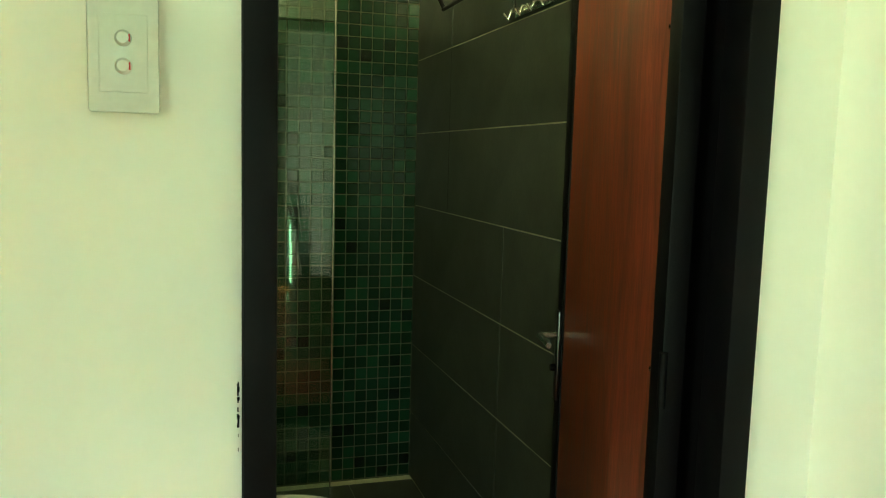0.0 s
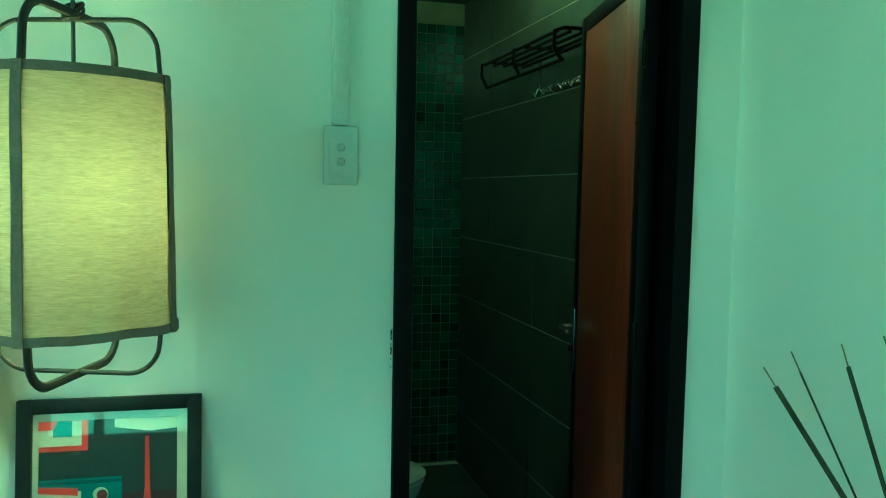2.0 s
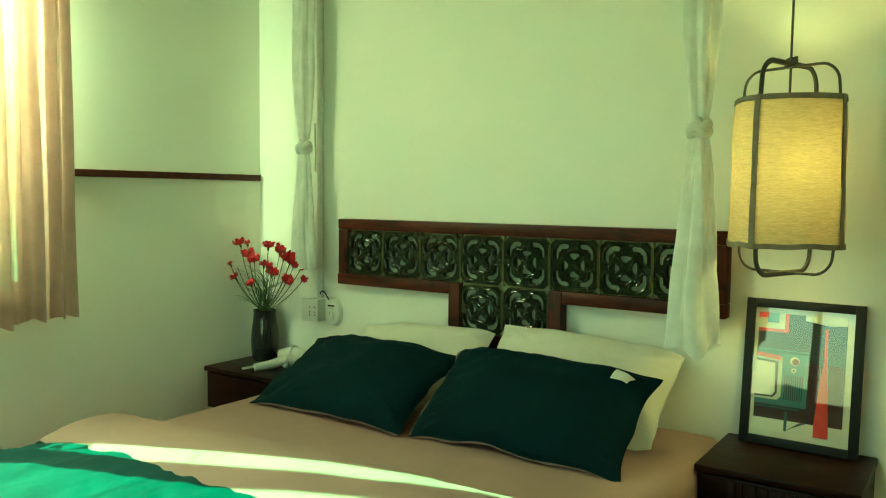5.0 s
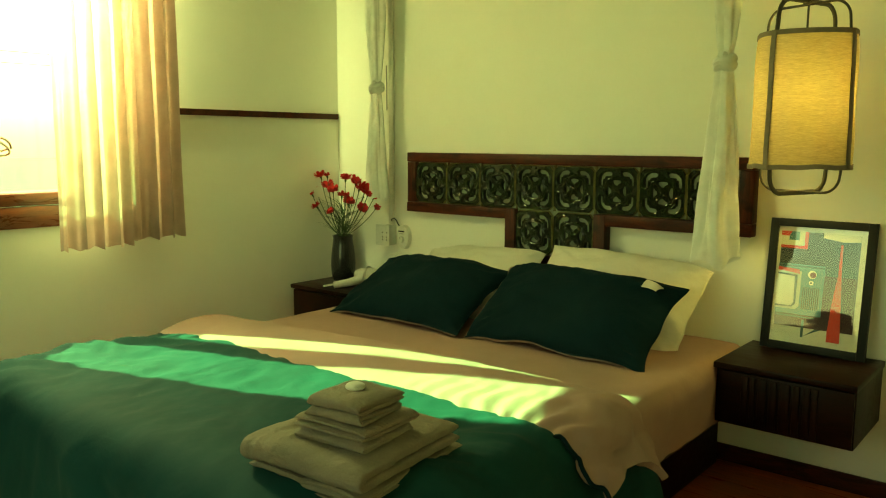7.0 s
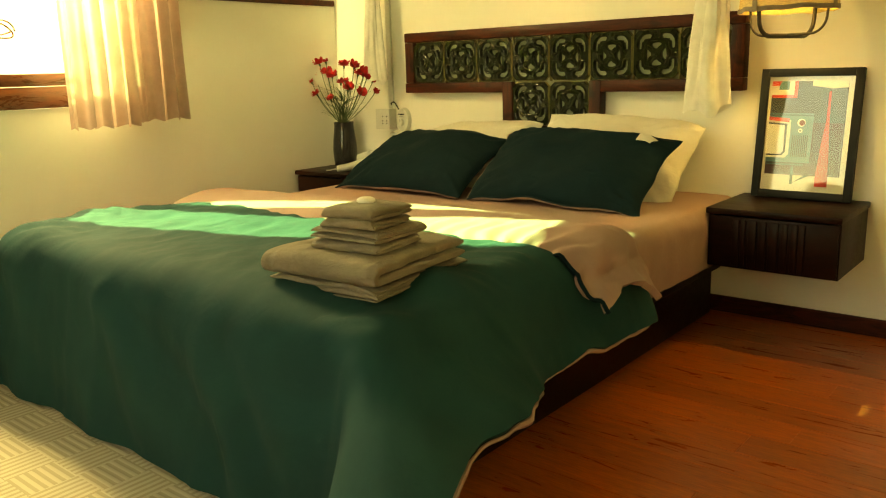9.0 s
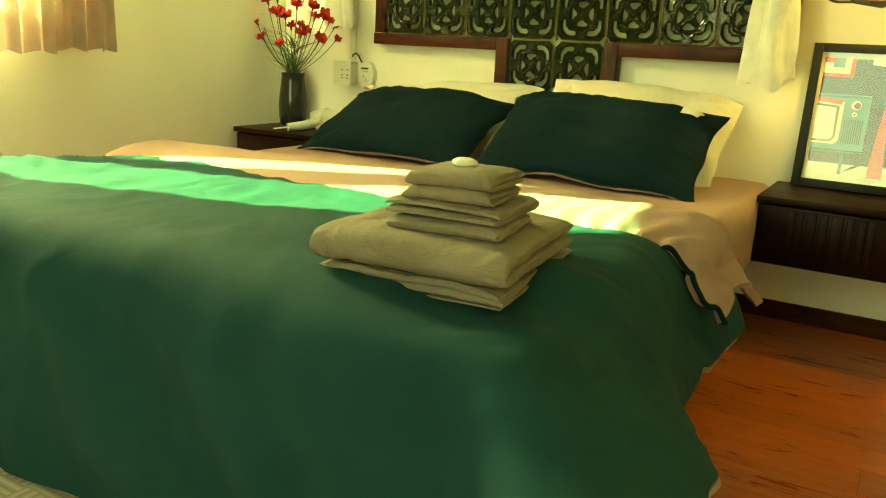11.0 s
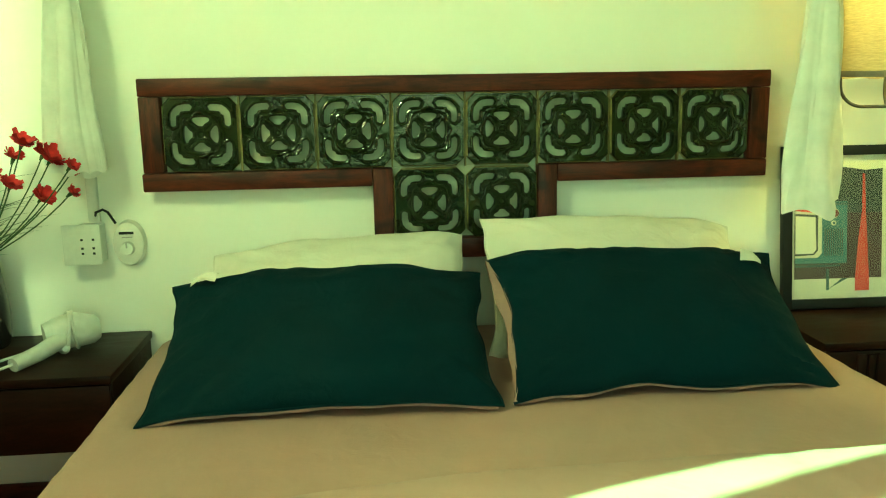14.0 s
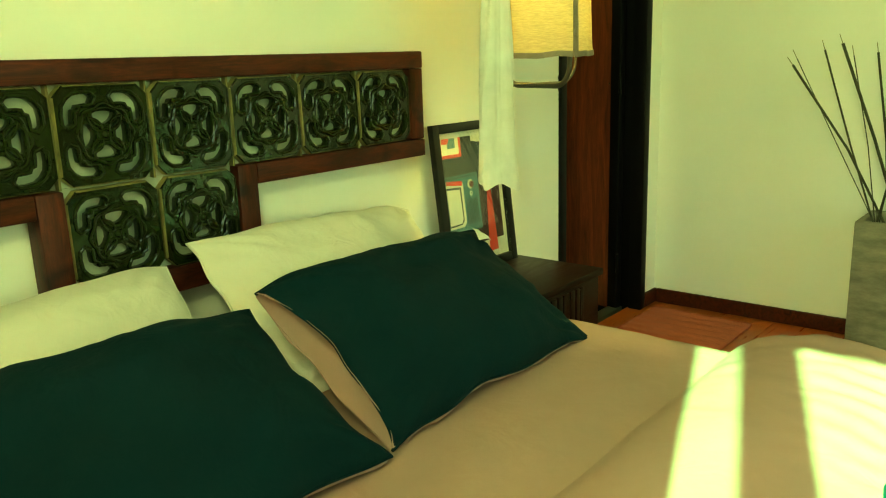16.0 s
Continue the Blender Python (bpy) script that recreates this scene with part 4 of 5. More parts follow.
# ---- pendant lamp ----
def build_pendant():
    cx, cy = -0.546, 1.022
    p = thing("pendant_lamp", (cx, cy, 1.7), "lit linen pendant lamp in a dark wire frame", "pendant lamp")
    n = 64

    def shade(u, v):
        a = u * math.tau
        z = 1.188 + 0.425 * v
        r = 0.147 + 0.008 * math.sin(math.pi * v) + 0.006 * math.cos(4 * (a + radians(109))) + 0.010 * (1 - v) ** 4
        r += 0.005 * wob(math.cos(a) * 2, math.sin(a) * 2, v * 3) + 0.010 * wob(math.cos(a) * 3, math.sin(a) * 3, 9) * (1 - v) ** 5
        return (cx + r * math.cos(a), cy + r * math.sin(a), z + 0.008 * wob(math.cos(a) * 2, math.sin(a) * 2, 4) * (1 - v) ** 3)
    part("shade", sheet(n, 28, shade), M_SHADE, p, "creased natural linen shade, glowing")
    for v0, nm in ((0.965, "top_tape"), (0.0, "bottom_tape")):
        def tape(u, v, v0=v0):
            q = Vector(shade(u, v0 + 0.035 * v))
            o = Vector((q.x - cx, q.y - cy, 0)).normalized() * 0.003
            return q + o
        part(nm, sheet(n, 2, tape, thick=0.002), M_SHADE_HEM, p, "grey-brown hem tape")
    for k, ang in enumerate((-109, -19, 71, 161)):
        a = radians(ang) / math.tau
        def strip(u, v, a=a):
            q = Vector(shade((a + (u - 0.5) * 0.016) % 1.0, v))
            return q + Vector((q.x - cx, q.y - cy, 0)).normalized() * 0.007
        part("seam_tape", sheet(3, 24, strip, thick=0.002), M_SHADE_HEM, p)
    for ang, rr, fl in ((-109, 0.0055, 1.5), (-19, 0.0042, 1.0)):
        d = Vector((math.cos(radians(ang)), math.sin(radians(ang)), 0))
        pts, hw, zt, zb, cr = [], 0.139, 1.712 if ang == -109 else 1.702, 1.110 if ang == -109 else 1.114, 0.05
        for q0, q1, ox, oz in ((0, 90, hw - cr, zt - cr), (90, 180, -hw + cr, zt - cr), (180, 270, -hw + cr, zb + cr), (270, 360, hw - cr, zb + cr)):
            for k in range(9):
                t = radians(q0 + (q1 - q0) * k / 8)
                x, z = ox + cr * math.cos(t), oz + cr * math.sin(t)
                bulge = 0.016 * math.sin(math.pi * (z - zb) / (zt - zb)) if abs(x) > hw - cr else 0
                pts.append(Vector((cx, cy, z)) + d * (x + math.copysign(bulge, x)))
        full = []
        for k, q in enumerate(pts):
            nx = pts[(k + 1) % len(pts)]
            full.append(q)
            if (nx - q).length > 0.1:
                full += [q.lerp(nx, j / 12) + (d * math.copysign(0.014 * math.sin(math.pi * j / 12), (q - Vector((cx, cy, q.z))).dot(d)) if abs(nx.z - q.z) > 0.1 else Vector()) for j in range(1, 12)]
        part("wire_hoop", tube(full, rr, 8, closed=True, flat=fl), M_WIRE, p, "dark bent cane hoop")
    for k in range(4):
        ring = [(cx + 0.016 * math.cos(j * math.tau / 20), cy + (0.012 + 0.003 * k) * math.sin(j * math.tau / 20) * math.cos(k * 0.8), 1.716 + 0.014 * math.sin(j * math.tau / 20 + k) ) for j in range(20)]
        part("binding", tube(ring, 0.003, 6, closed=True), M_WIRE, p, "knotted cord binding")
    part("cord", tube([(cx, cy, 1.48), (cx, cy, 1.712), (cx + 0.004, cy, CEIL - 0.03)], 0.0035, 8), M_WIRE, p, "thin dark cord")
    part("socket", moved(lathe([(0.001, 0.06), (0.014, 0.06), (0.017, 0.02), (0.017, 0), (0.001, 0)], 20), pose(cx, cy, 1.465)), M_WIRE, p)
    part("bulb", moved(lathe([(0.001, -0.078), (0.016, -0.074), (0.027, -0.060), (0.030, -0.045), (0.026, -0.028), (0.014, -0.008), (0.013, 0)], 20), pose(cx, cy, 1.465)), M_BULB, p, "glowing warm bulb").visible_shadow = False
    part("ceiling_rose", moved(lathe([(0.001, 0), (0.05, 0), (0.05, -0.02), (0.006, -0.03), (0.001, -0.03)], 24), pose(cx + 0.004, cy, CEIL)), M_WIRE, p)


build_pendant()


# ---- tied bed nets ----
def build_net(x, y, z_low, seed, label, half=0.072):
    n = thing("bed_net", (x, y, z_low), label, "mosquito net", "tied bed nets")
    zk = 1.53

    def gather(z0, z1, r_of, folds, sq, drift):
        def f(u, v):
            a, z = u * math.tau, z0 + (z1 - z0) * v
            r = r_of(v) * (1 + 0.22 * math.sin(a * folds + 2.5 * wob(u * 2, v * 2, seed)) + 0.12 * wob(math.cos(a) * 2, math.sin(a) * 2 + v, seed + 2, 2))
            dx = drift * wob(v * 1.5, 0, seed)
            ragged = 0.03 * wob(math.cos(a) * 1.5, math.sin(a) * 1.5, seed + 7) * (1 - v) ** 6 if z0 < zk - 0.2 else 0
            return (x + dx * (1 - abs(v)) + r * math.cos(a), y + sq * r * math.sin(a), z + ragged)
        return sheet(60, 30, f)
    part("upper_drape", gather(zk + 0.02, CEIL, lambda v: 0.020 + 0.030 * min(1, v * 4) ** 0.7, 5, 0.6, 0.008), M_NET, n)
    part("tail", gather(z_low, zk - 0.02, lambda v: 0.024 + (half - 0.024) * (1 - v) ** 0.75, 4, 0.55, 0.008), M_NET, n, "loose hanging end")
    knot = bmesh.new()
    for k, (tilt, rr) in enumerate(((20, 0.026), (-25, 0.028), (75, 0.022))):
        pts = [Matrix.Rotation(radians(tilt), 3, "Y") @ Vector((rr * math.cos(t), rr * 0.9 * math.sin(t), 0.006 * math.sin(3 * t + k))) + Vector((x, y, zk + 0.004 * k)) for t in [j * math.tau / 18 for j in range(18)]]
        tube(pts, 0.016, 8, knot, True)
    part("knot", knot, M_NET, n, "knot in the cloth")


build_net(-0.790, 0.985, 0.866, 2.0, "white net tied in a knot by the lamp", 0.072)
build_net(-2.618, 1.19, 0.985, 9.0, "white net tied in a knot above the flowers", 0.062)


# ---- picture ----
def build_picture():
    w, h, lean = 0.352, 0.472, 6.5
    p = thing("framed_picture", (0, 0, 0), "black-framed television poster leaning on the wall", "picture frame")
    def flat(name, pts, y, mat, lab=""):
        b = bmesh.new()
        vs = [b.verts.new((q[0], 0.004 - (0.0035 - y) * 3.2, q[1])) for q in pts]
        f = b.faces.new(vs)
        if f.normal.y > 0:
            f.normal_flip()
        r = bmesh.ops.extrude_face_region(b, geom=[f])
        bmesh.ops.translate(b, verts=[v for v in r["geom"] if isinstance(v, bmesh.types.BMVert)], vec=(0, -0.0006, 0))
        bmesh.ops.recalc_face_normals(b, faces=b.faces[:])
        return part(name, b, mat, poster if name != "poster" else p, lab, smooth=False)
    def rect(x0, z0, x1, z1):
        return [(x0, z0), (x1, z0), (x1, z1), (x0, z1)]
    fw = 0.028
    part("frame_side", block(-w / 2, -0.011, 0, -w / 2 + fw, 0.011, h, 0.002), M_BLACK, p)
    part("frame_side", block(w / 2 - fw, -0.011, 0, w / 2, 0.011, h, 0.002), M_BLACK, p)
    part("frame_bottom", block(-w / 2 + fw, -0.011, 0, w / 2 - fw, 0.011, fw, 0.002), M_BLACK, p)
    part("frame_top", block(-w / 2 + fw, -0.011, h - fw, w / 2 - fw, 0.011, h, 0.002), M_BLACK, p)
    part("backing", block(-w / 2 + fw, 0.0046, fw, w / 2 - fw, 0.009, h - fw), M_BLACK, p)
    ink = lambda n, c: material("print_" + n, rough=0.6, build=stained(c, 0.06, 12, 90, 0.03, grit=0.12))
    paper, dark, teal, teal_d, red, red_d, cream, maroon = (ink("paper", (0.68, 0.66, 0.56)), ink("charcoal", (0.022, 0.03, 0.032)), ink("teal", (0.06, 0.16, 0.18)), ink("deep_teal", (0.03, 0.08, 0.09)),
                                                            ink("red", (0.55, 0.03, 0.03)), ink("maroon", (0.10, 0.01, 0.015)), ink("cream", (0.62, 0.60, 0.48)), ink("plum", (0.035, 0.008, 0.014)))
    iw, ih = w / 2 - fw, h - 2 * fw
    poster = flat("poster", rect(-iw, fw, iw, h - fw), 0.0035, paper, "retro television poster on pale paper")
    X = lambda u: -iw + u * 2 * iw
    Z = lambda v: fw + v * ih
    R = lambda a, b, c, d: rect(X(a), Z(b), X(c), Z(d))
    flat("print_wall", R(0.04, 0.14, 0.93, 0.96), 0.0030, dark)
    flat("print_shadow", R(0.04, 0.14, 0.60, 0.24), 0.0026, maroon)
    flat("print_shadow", R(0.56, 0.14, 0.93, 0.60), 0.0026, maroon)
    flat("print_floor", R(0.04, 0.03, 0.93, 0.14), 0.0026, paper)
    flat("print_frame", R(0.04, 0.815, 0.35, 0.96), 0.0025, red)
    flat("print_canvas", R(0.04, 0.84, 0.31, 0.96), 0.0021, cream)
    flat("print_block", R(0.13, 0.885, 0.25, 0.96), 0.0017, teal)
    flat("print_block", [(X(0.04), Z(0.92)), (X(0.13), Z(0.92)), (X(0.16), Z(0.96)), (X(0.04), Z(0.96))], 0.0013, red)
    flat("print_lampshade", [(X(0.52), Z(0.96)), (X(0.93), Z(0.96)), (X(0.93), Z(0.905)), (X(0.75), Z(0.895)), (X(0.52), Z(0.92))], 0.0021, cream)
    flat("print_television", R(0.04, 0.25, 0.57, 0.68), 0.0022, teal)
    flat("print_television_edge", R(0.04, 0.655, 0.57, 0.672), 0.0018, teal_d)
    flat("print_bezel", [(X(0.04), Z(0.29)), (X(0.27), Z(0.29)), (X(0.31), Z(0.32)), (X(0.31), Z(0.62)), (X(0.04), Z(0.645))], 0.0018, cream)
    flat("print_bezel_stripe", [(X(0.04), Z(0.62)), (X(0.29), Z(0.60)), (X(0.29), Z(0.635)), (X(0.04), Z(0.65))], 0.0014, red)
    flat("print_screen_edge", [(X(0.04), Z(0.305)), (X(0.23), Z(0.31)), (X(0.27), Z(0.34)), (X(0.27), Z(0.59)), (X(0.04), Z(0.60))], 0.0014, dark)
    flat("print_screen", [(X(0.04), Z(0.32)), (X(0.22), Z(0.32)), (X(0.25), Z(0.35)), (X(0.24), Z(0.575)), (X(0.04), Z(0.585))], 0.0010, paper)
    for k in range(9):
        flat("print_speaker_slot", R(0.34 + k * 0.022, 0.30, 0.35 + k * 0.022, 0.49), 0.0018, dark)
    for cxx, czz, r, m in ((0.435, 0.60, 0.05, cream), (0.445, 0.598, 0.036, red_d), (0.43, 0.53, 0.026, cream), (0.43, 0.53, 0.013, teal_d)):
        flat("print_knob", [(X(cxx) + r * 0.29 * math.cos(t), Z(czz) + r * 0.29 * math.sin(t)) for t in [k * math.tau / 20 for k in range(20)]], 0.0016 if m is not red_d and r > 0.02 else 0.0012, m)
    flat("print_leg", R(0.36, 0.06, 0.39, 0.21), 0.0020, teal_d)
    flat("print_leg", [(X(0.38), Z(0.06)), (X(0.40), Z(0.075)), (X(0.58), Z(0.14)), (X(0.52), Z(0.14))], 0.0020, teal_d)
    flat("print_stand", R(0.04, 0.225, 0.50, 0.238), 0.0018, teal_d)
    flat("print_vase", [(X(0.655), Z(0.05)), (X(0.80), Z(0.05)), (X(0.80), Z(0.10)), (X(0.775), Z(0.42)), (X(0.755), Z(0.62)), (X(0.745), Z(0.87)), (X(0.72), Z(0.87)), (X(0.72), Z(0.62)), (X(0.685), Z(0.42)), (X(0.655), Z(0.14))], 0.0018, red)
    g = part("glass", block(-iw, -0.0085, fw, iw, -0.0070, h - fw), M_GLASS, p, smooth=False)
    g.visible_shadow = False
    p.matrix_basis = pose(-0.529, 1.240, 0.5305, -lean, 0, -1.5)


build_picture()


# ---- towels ----
def folded_towel(parent, x0, x1, y0, y1, z0, z1, seed, passes, first_front, bands=(), label=""):
    """Terry cloth laid to and fro in a zigzag: rounded folds at the front and back, open layers at the ends."""
    hgt = (z1 - z0) / passes
    r = hgt / 2
    line = []
    rnd = random.Random(seed)
    for k in range(passes):
        z = z0 + hgt * (k + 0.5)
        forth = (k % 2 == 0) == first_front
        near, far = y0 + r + rnd.uniform(0, 0.008), y1 - r - rnd.uniform(0, 0.008)
        ya, yb = (far, near) if forth else (near, far)
        line += [(ya + (yb - ya) * j / 20, z) for j in range(21)]
        if k < passes - 1:
            sg = -1 if forth else 1
            line += [(yb + sg * r * math.cos(a), z + r + r * math.sin(a)) for a in [radians(-90 + 20 * j) for j in range(1, 9)]]
    n, m = len(line) - 1, 46
    b = bmesh.new()
    rings = []
    for j in range(m + 1):
        v = j / m
        w = math.sin((v - 0.5) * math.pi)
        # the cloth thins to a round edge at both ends of the fold and along both cut edges
        end = max(0.0, 1 - abs(w) ** 14) ** 0.5
        top, low = [], []
        for i, (yy, zz) in enumerate(line):
            pa, pb = line[max(i - 1, 0)], line[min(i + 1, n)]
            ty, tz = pb[0] - pa[0], pb[1] - pa[1]
            ln = math.hypot(ty, tz) or 1.0
            ny, nz = -tz / ln, ty / ln
            cut = min(1.0, (min(i, n - i) + 0.3) / 2.0) ** 0.5
            th = hgt * 0.46 * (0.25 + 0.75 * end) * cut
            mid = (zz - z0) / (z1 - z0)
            xx = (x0 + x1) / 2 + (x1 - x0) / 2 * w * (1 - 0.02 * (1 - end))
            xx += (0.007 * wob(yy * 8, mid * passes * 0.9, seed) + 0.003 * wob(yy * 30, mid * 9, seed + 2)) * w ** 3
            yo = 0.006 * wob(xx * 9, mid * 3, seed + 3) + 0.0025 * wob(xx * 30, mid * 5, seed + 8)
            sag = (0.007 * wob(xx * 7, yy * 7, seed + 5) + 0.003 * wob(xx * 22, yy * 22, seed + 6)) * mid - (0.008 * abs(w) ** 5 + 0.004 * abs(2 * (yy - y0) / (y1 - y0) - 1) ** 6) * mid
            for bx in bands:
                th *= 1 - 0.22 * math.exp(-((xx - bx) / 0.005) ** 2)
            rough = 0.0008 * wob(xx * 160, (yy + zz) * 160, seed)
            top.append(b.verts.new((xx, yy + yo + ny * (th + rough), zz + sag + nz * (th + rough))))
            low.append(b.verts.new((xx, yy + yo - ny * (th - rough), zz + sag - nz * (th - rough))))
        rings.append(top + low[::-1])
    c = len(rings[0])
    for q, w in zip(rings, rings[1:]):
        for k in range(c):
            b.faces.new((q[k], q[(k + 1) % c], w[(k + 1) % c], w[k]))
    for ring in (rings[0], rings[-1]):
        for k in range(c // 2 - 1):
            b.faces.new((ring[k], ring[k + 1], ring[c - 2 - k], ring[c - 1 - k]))
    bmesh.ops.recalc_face_normals(b, faces=b.faces[:])
    part("folds", b, M_TOWEL, parent, label)


def build_towels():
    z = 0.552
    def towel(label, x0, x1, y0, y1, z0, z1, seed, passes, first_front, bands=(), turn=0.0):
        t = thing("towel", ((x0 + x1) / 2, (y0 + y1) / 2, z0), label, "towel", "stack of towels")
        folded_towel(t, x0, x1, y0, y1, z0, z1, seed, passes, first_front, bands)
        t.matrix_basis = pose((x0 + x1) / 2, (y0 + y1) / 2, z0, 0, 0, turn)
    towel("large grey-taupe bath towel folded thin", -1.184, -0.852, -0.692, -0.322, z, z + 0.034, 1, 5, False, (), 5)
    towel("large grey-taupe bath towel folded thick", -1.186, -0.846, -0.700, -0.327, z + 0.034, z + 0.092, 5, 2, True, (-1.122, -1.112), 5.5)
    towel("folded grey-taupe hand towel", -1.078, -0.884, -0.640, -0.455, z + 0.091, z + 0.115, 9, 2, True, (-1.02, -1.01), 7)
    towel("folded grey-taupe hand towel with woven band", -1.082, -0.880, -0.646, -0.450, z + 0.114, z + 0.141, 14, 2, False, (-0.985, -0.972), 5)
    towel("small folded grey-taupe face towel", -1.056, -0.905, -0.625, -0.470, z + 0.140, z + 0.163, 21, 2, True, (), 8)
    towel("small grey-taupe face towel with frayed edge", -1.052, -0.902, -0.622, -0.468, z + 0.162, z + 0.190, 28, 2, True, (), 5)
    tagged(part("soap", moved(lathe([(0.0005, 0.011), (0.016, 0.011), (0.021, 0.008), (0.022, 0.004), (0.017, 0), (0.0005, 0)], 24), pose(-0.984, -0.545, z + 0.188, 3, 4)), M_WHITE_CLOTH),
           "round wrapped white soap lying on the towels", "soap")


build_towels()


# ---- vase, flowers, hairdryer ----
def build_flowers():
    vx, vy, vz = -2.902, 1.215, 0.531
    v = thing("flower_vase", (vx, vy, vz), "dark glass vase on the bedside table", "vase")
    prof = [(0.001, 0), (0.040, 0), (0.045, 0.008), (0.049, 0.04), (0.051, 0.09), (0.048, 0.14), (0.043, 0.19), (0.040, 0.225), (0.043, 0.240), (0.039, 0.240), (0.036, 0.222), (0.039, 0.19), (0.044, 0.14), (0.047, 0.09), (0.045, 0.04), (0.040, 0.015), (0.001, 0.012)]
    part("glass_body", moved(lathe(prof, 40), pose(vx, vy, vz) @ Matrix.Diagonal((1.3, 1.3, 1, 1))), M_VASE, v)
    rnd = random.Random(12)
    f = thing("carnation_bunch", (vx, vy, vz + 0.02), "bunch of red carnations standing in the vase", "flowers")
    heads = [(-0.155, 0.48), (-0.10, 0.55), (-0.075, 0.50), (-0.02, 0.535), (-0.03, 0.50), (0.03, 0.485), (0.08, 0.49), (0.13, 0.53), (0.155, 0.50), (0.185, 0.49), (-0.06, 0.445), (0.01, 0.41), (0.10, 0.43), (-0.12, 0.39), (-0.03, 0.365), (0.155, 0.395), (-0.14, 0.455), (0.215, 0.455), (0.20, 0.40), (0.235, 0.475), (-0.02, 0.56), (0.06, 0.455)]
    for k, (dx, dz) in enumerate(heads):
        dy = rnd.uniform(-0.13, 0.04)
        top = Vector((vx + 0.025 + dx * 1.15, min(vy + dy, WALL_Y - 0.05), vz + dz))
        foot = Vector((vx + rnd.uniform(-0.015, 0.015), vy + rnd.uniform(-0.015, 0.015), vz + 0.03))
        neck = Vector((vx + dx * 0.12, vy + dy * 0.12, vz + 0.235))
        pts = [foot.lerp(neck, j / 3) for j in range(3)] + [neck.lerp(top, j / 6) + Vector((dx, dy, 0)) * 0.10 * math.sin(j / 6 * math.pi) for j in range(7)]
        st = part("stem", tube(pts, 0.0018, 5), M_STEM, f)
        b = bmesh.new()
        size = rnd.uniform(0.022, 0.032) * (0.6 if k > 15 else 1)
        d = (top - neck).normalized()
        base = d.to_track_quat("Z", "Y").to_matrix().to_4x4()
        for ring, (cnt, rise) in enumerate(((9, 0.35), (8, 0.75), (6, 1.2))):
            for j in range(cnt):
                a = j * math.tau / cnt + ring * 0.4 + rnd.uniform(-0.2, 0.2)
                L = size * rnd.uniform(0.85, 1.15)
                pv = [(0, 0, 0), (L * 0.7, -L * 0.35, L * rise * 0.5), (L, -L * 0.28, L * rise * 0.8), (L * 0.92, 0, L * rise * 0.9), (L * 1.02, L * 0.25, L * rise * 0.75), (L * 0.7, L * 0.35, L * rise * 0.5)]
                b.faces.new([b.verts.new(base @ (Matrix.Rotation(a, 3, "Z") @ Vector(q)) + top) for q in pv])
        bmesh.ops.remove_doubles(b, verts=b.verts[:], dist=1e-5)
        part("bloom", b, M_PETAL, st, "ruffled red petals")
        cup = tube([top - d * 0.016, top - d * 0.006, top + d * 0.002], [0.0025, 0.005, 0.006], 8)
        part("calyx", cup, M_STEM, st)
    for k in range(110):
        a, L = rnd.uniform(0, math.tau), rnd.uniform(0.07, 0.22)
        s = Vector((vx + rnd.uniform(-0.03, 0.03), vy, vz + 0.22 + rnd.uniform(0, 0.16)))
        o = Vector((math.cos(a), min(0.3, math.sin(a)) * 0.7, 0))
        pts = [s + o * L * q + Vector((0, 0, L * (0.7 * q - 0.35 * q * q))) for q in (0, 0.35, 0.7, 1)]
        part("leaf", tube(pts, [0.0022, 0.0026, 0.0018, 0.0004], 4, flat=0.3), M_STEM, f)


build_flowers()


def build_dryer():
    h = thing("hairdryer", (-2.70, 1.155, 0.531), "small white hairdryer with its cord wound up", "hairdryer")
    base = pose(-2.69, 1.155, 0.576, 0, 0, 30) @ Matrix.Diagonal((1.25, 1.25, 1.25, 1))
    part("barrel", moved(tube([(-0.03, 0, 0), (0.0, 0, 0.003), (0.03, 0, 0.004), (0.065, 0, 0.0), (0.075, 0, 0)], [0.026, 0.034, 0.036, 0.030, 0.022], 24), base), M_WHITE_PLASTIC, h)
    part("handle", moved(tube([(0.0, -0.02, -0.005), (-0.05, -0.05, -0.018), (-0.10, -0.08, -0.024)], [0.018, 0.016, 0.014], 16), base), M_WHITE_PLASTIC, h)
    b = bmesh.new()
    for k in range(3):
        tube([base @ Vector((0.008 + 0.010 * k + 0.010 * math.sin(t + k), 0.039 * math.cos(t), 0.004 + 0.038 * math.sin(t))) for t in [radians(10 * j + 40 * k) for j in range(36)]], 0.0042, 6, b, True)
    part("cord", b, M_WHITE_PLASTIC, h, "wound white cord")
    part("cord_loop", tube([base @ Vector(q) for q in ((-0.10, -0.08, -0.022), (-0.14, -0.085, -0.030), (-0.155, -0.05, -0.034), (-0.13, -0.01, -0.034), (-0.07, 0.02, -0.033), (0.0, 0.04, -0.03))], 0.0035, 6), M_WHITE_PLASTIC, h)
    pl = part("plug", moved(lathe([(0.001, -0.012), (0.012, -0.012), (0.014, 0.0), (0.010, 0.012), (0.001, 0.014)], 16), pose(-2.672, 1.125, 0.546, 70, 0, 40)), M_WHITE_PLASTIC, h)
    for s in (-0.005, 0.005):
        part("pin", moved(tube([(s, 0, -0.028), (s, 0, -0.012)], 0.002, 6), pose(-2.672, 1.125, 0.546, 70, 0, 40)), M_CHROME, pl)


build_dryer()


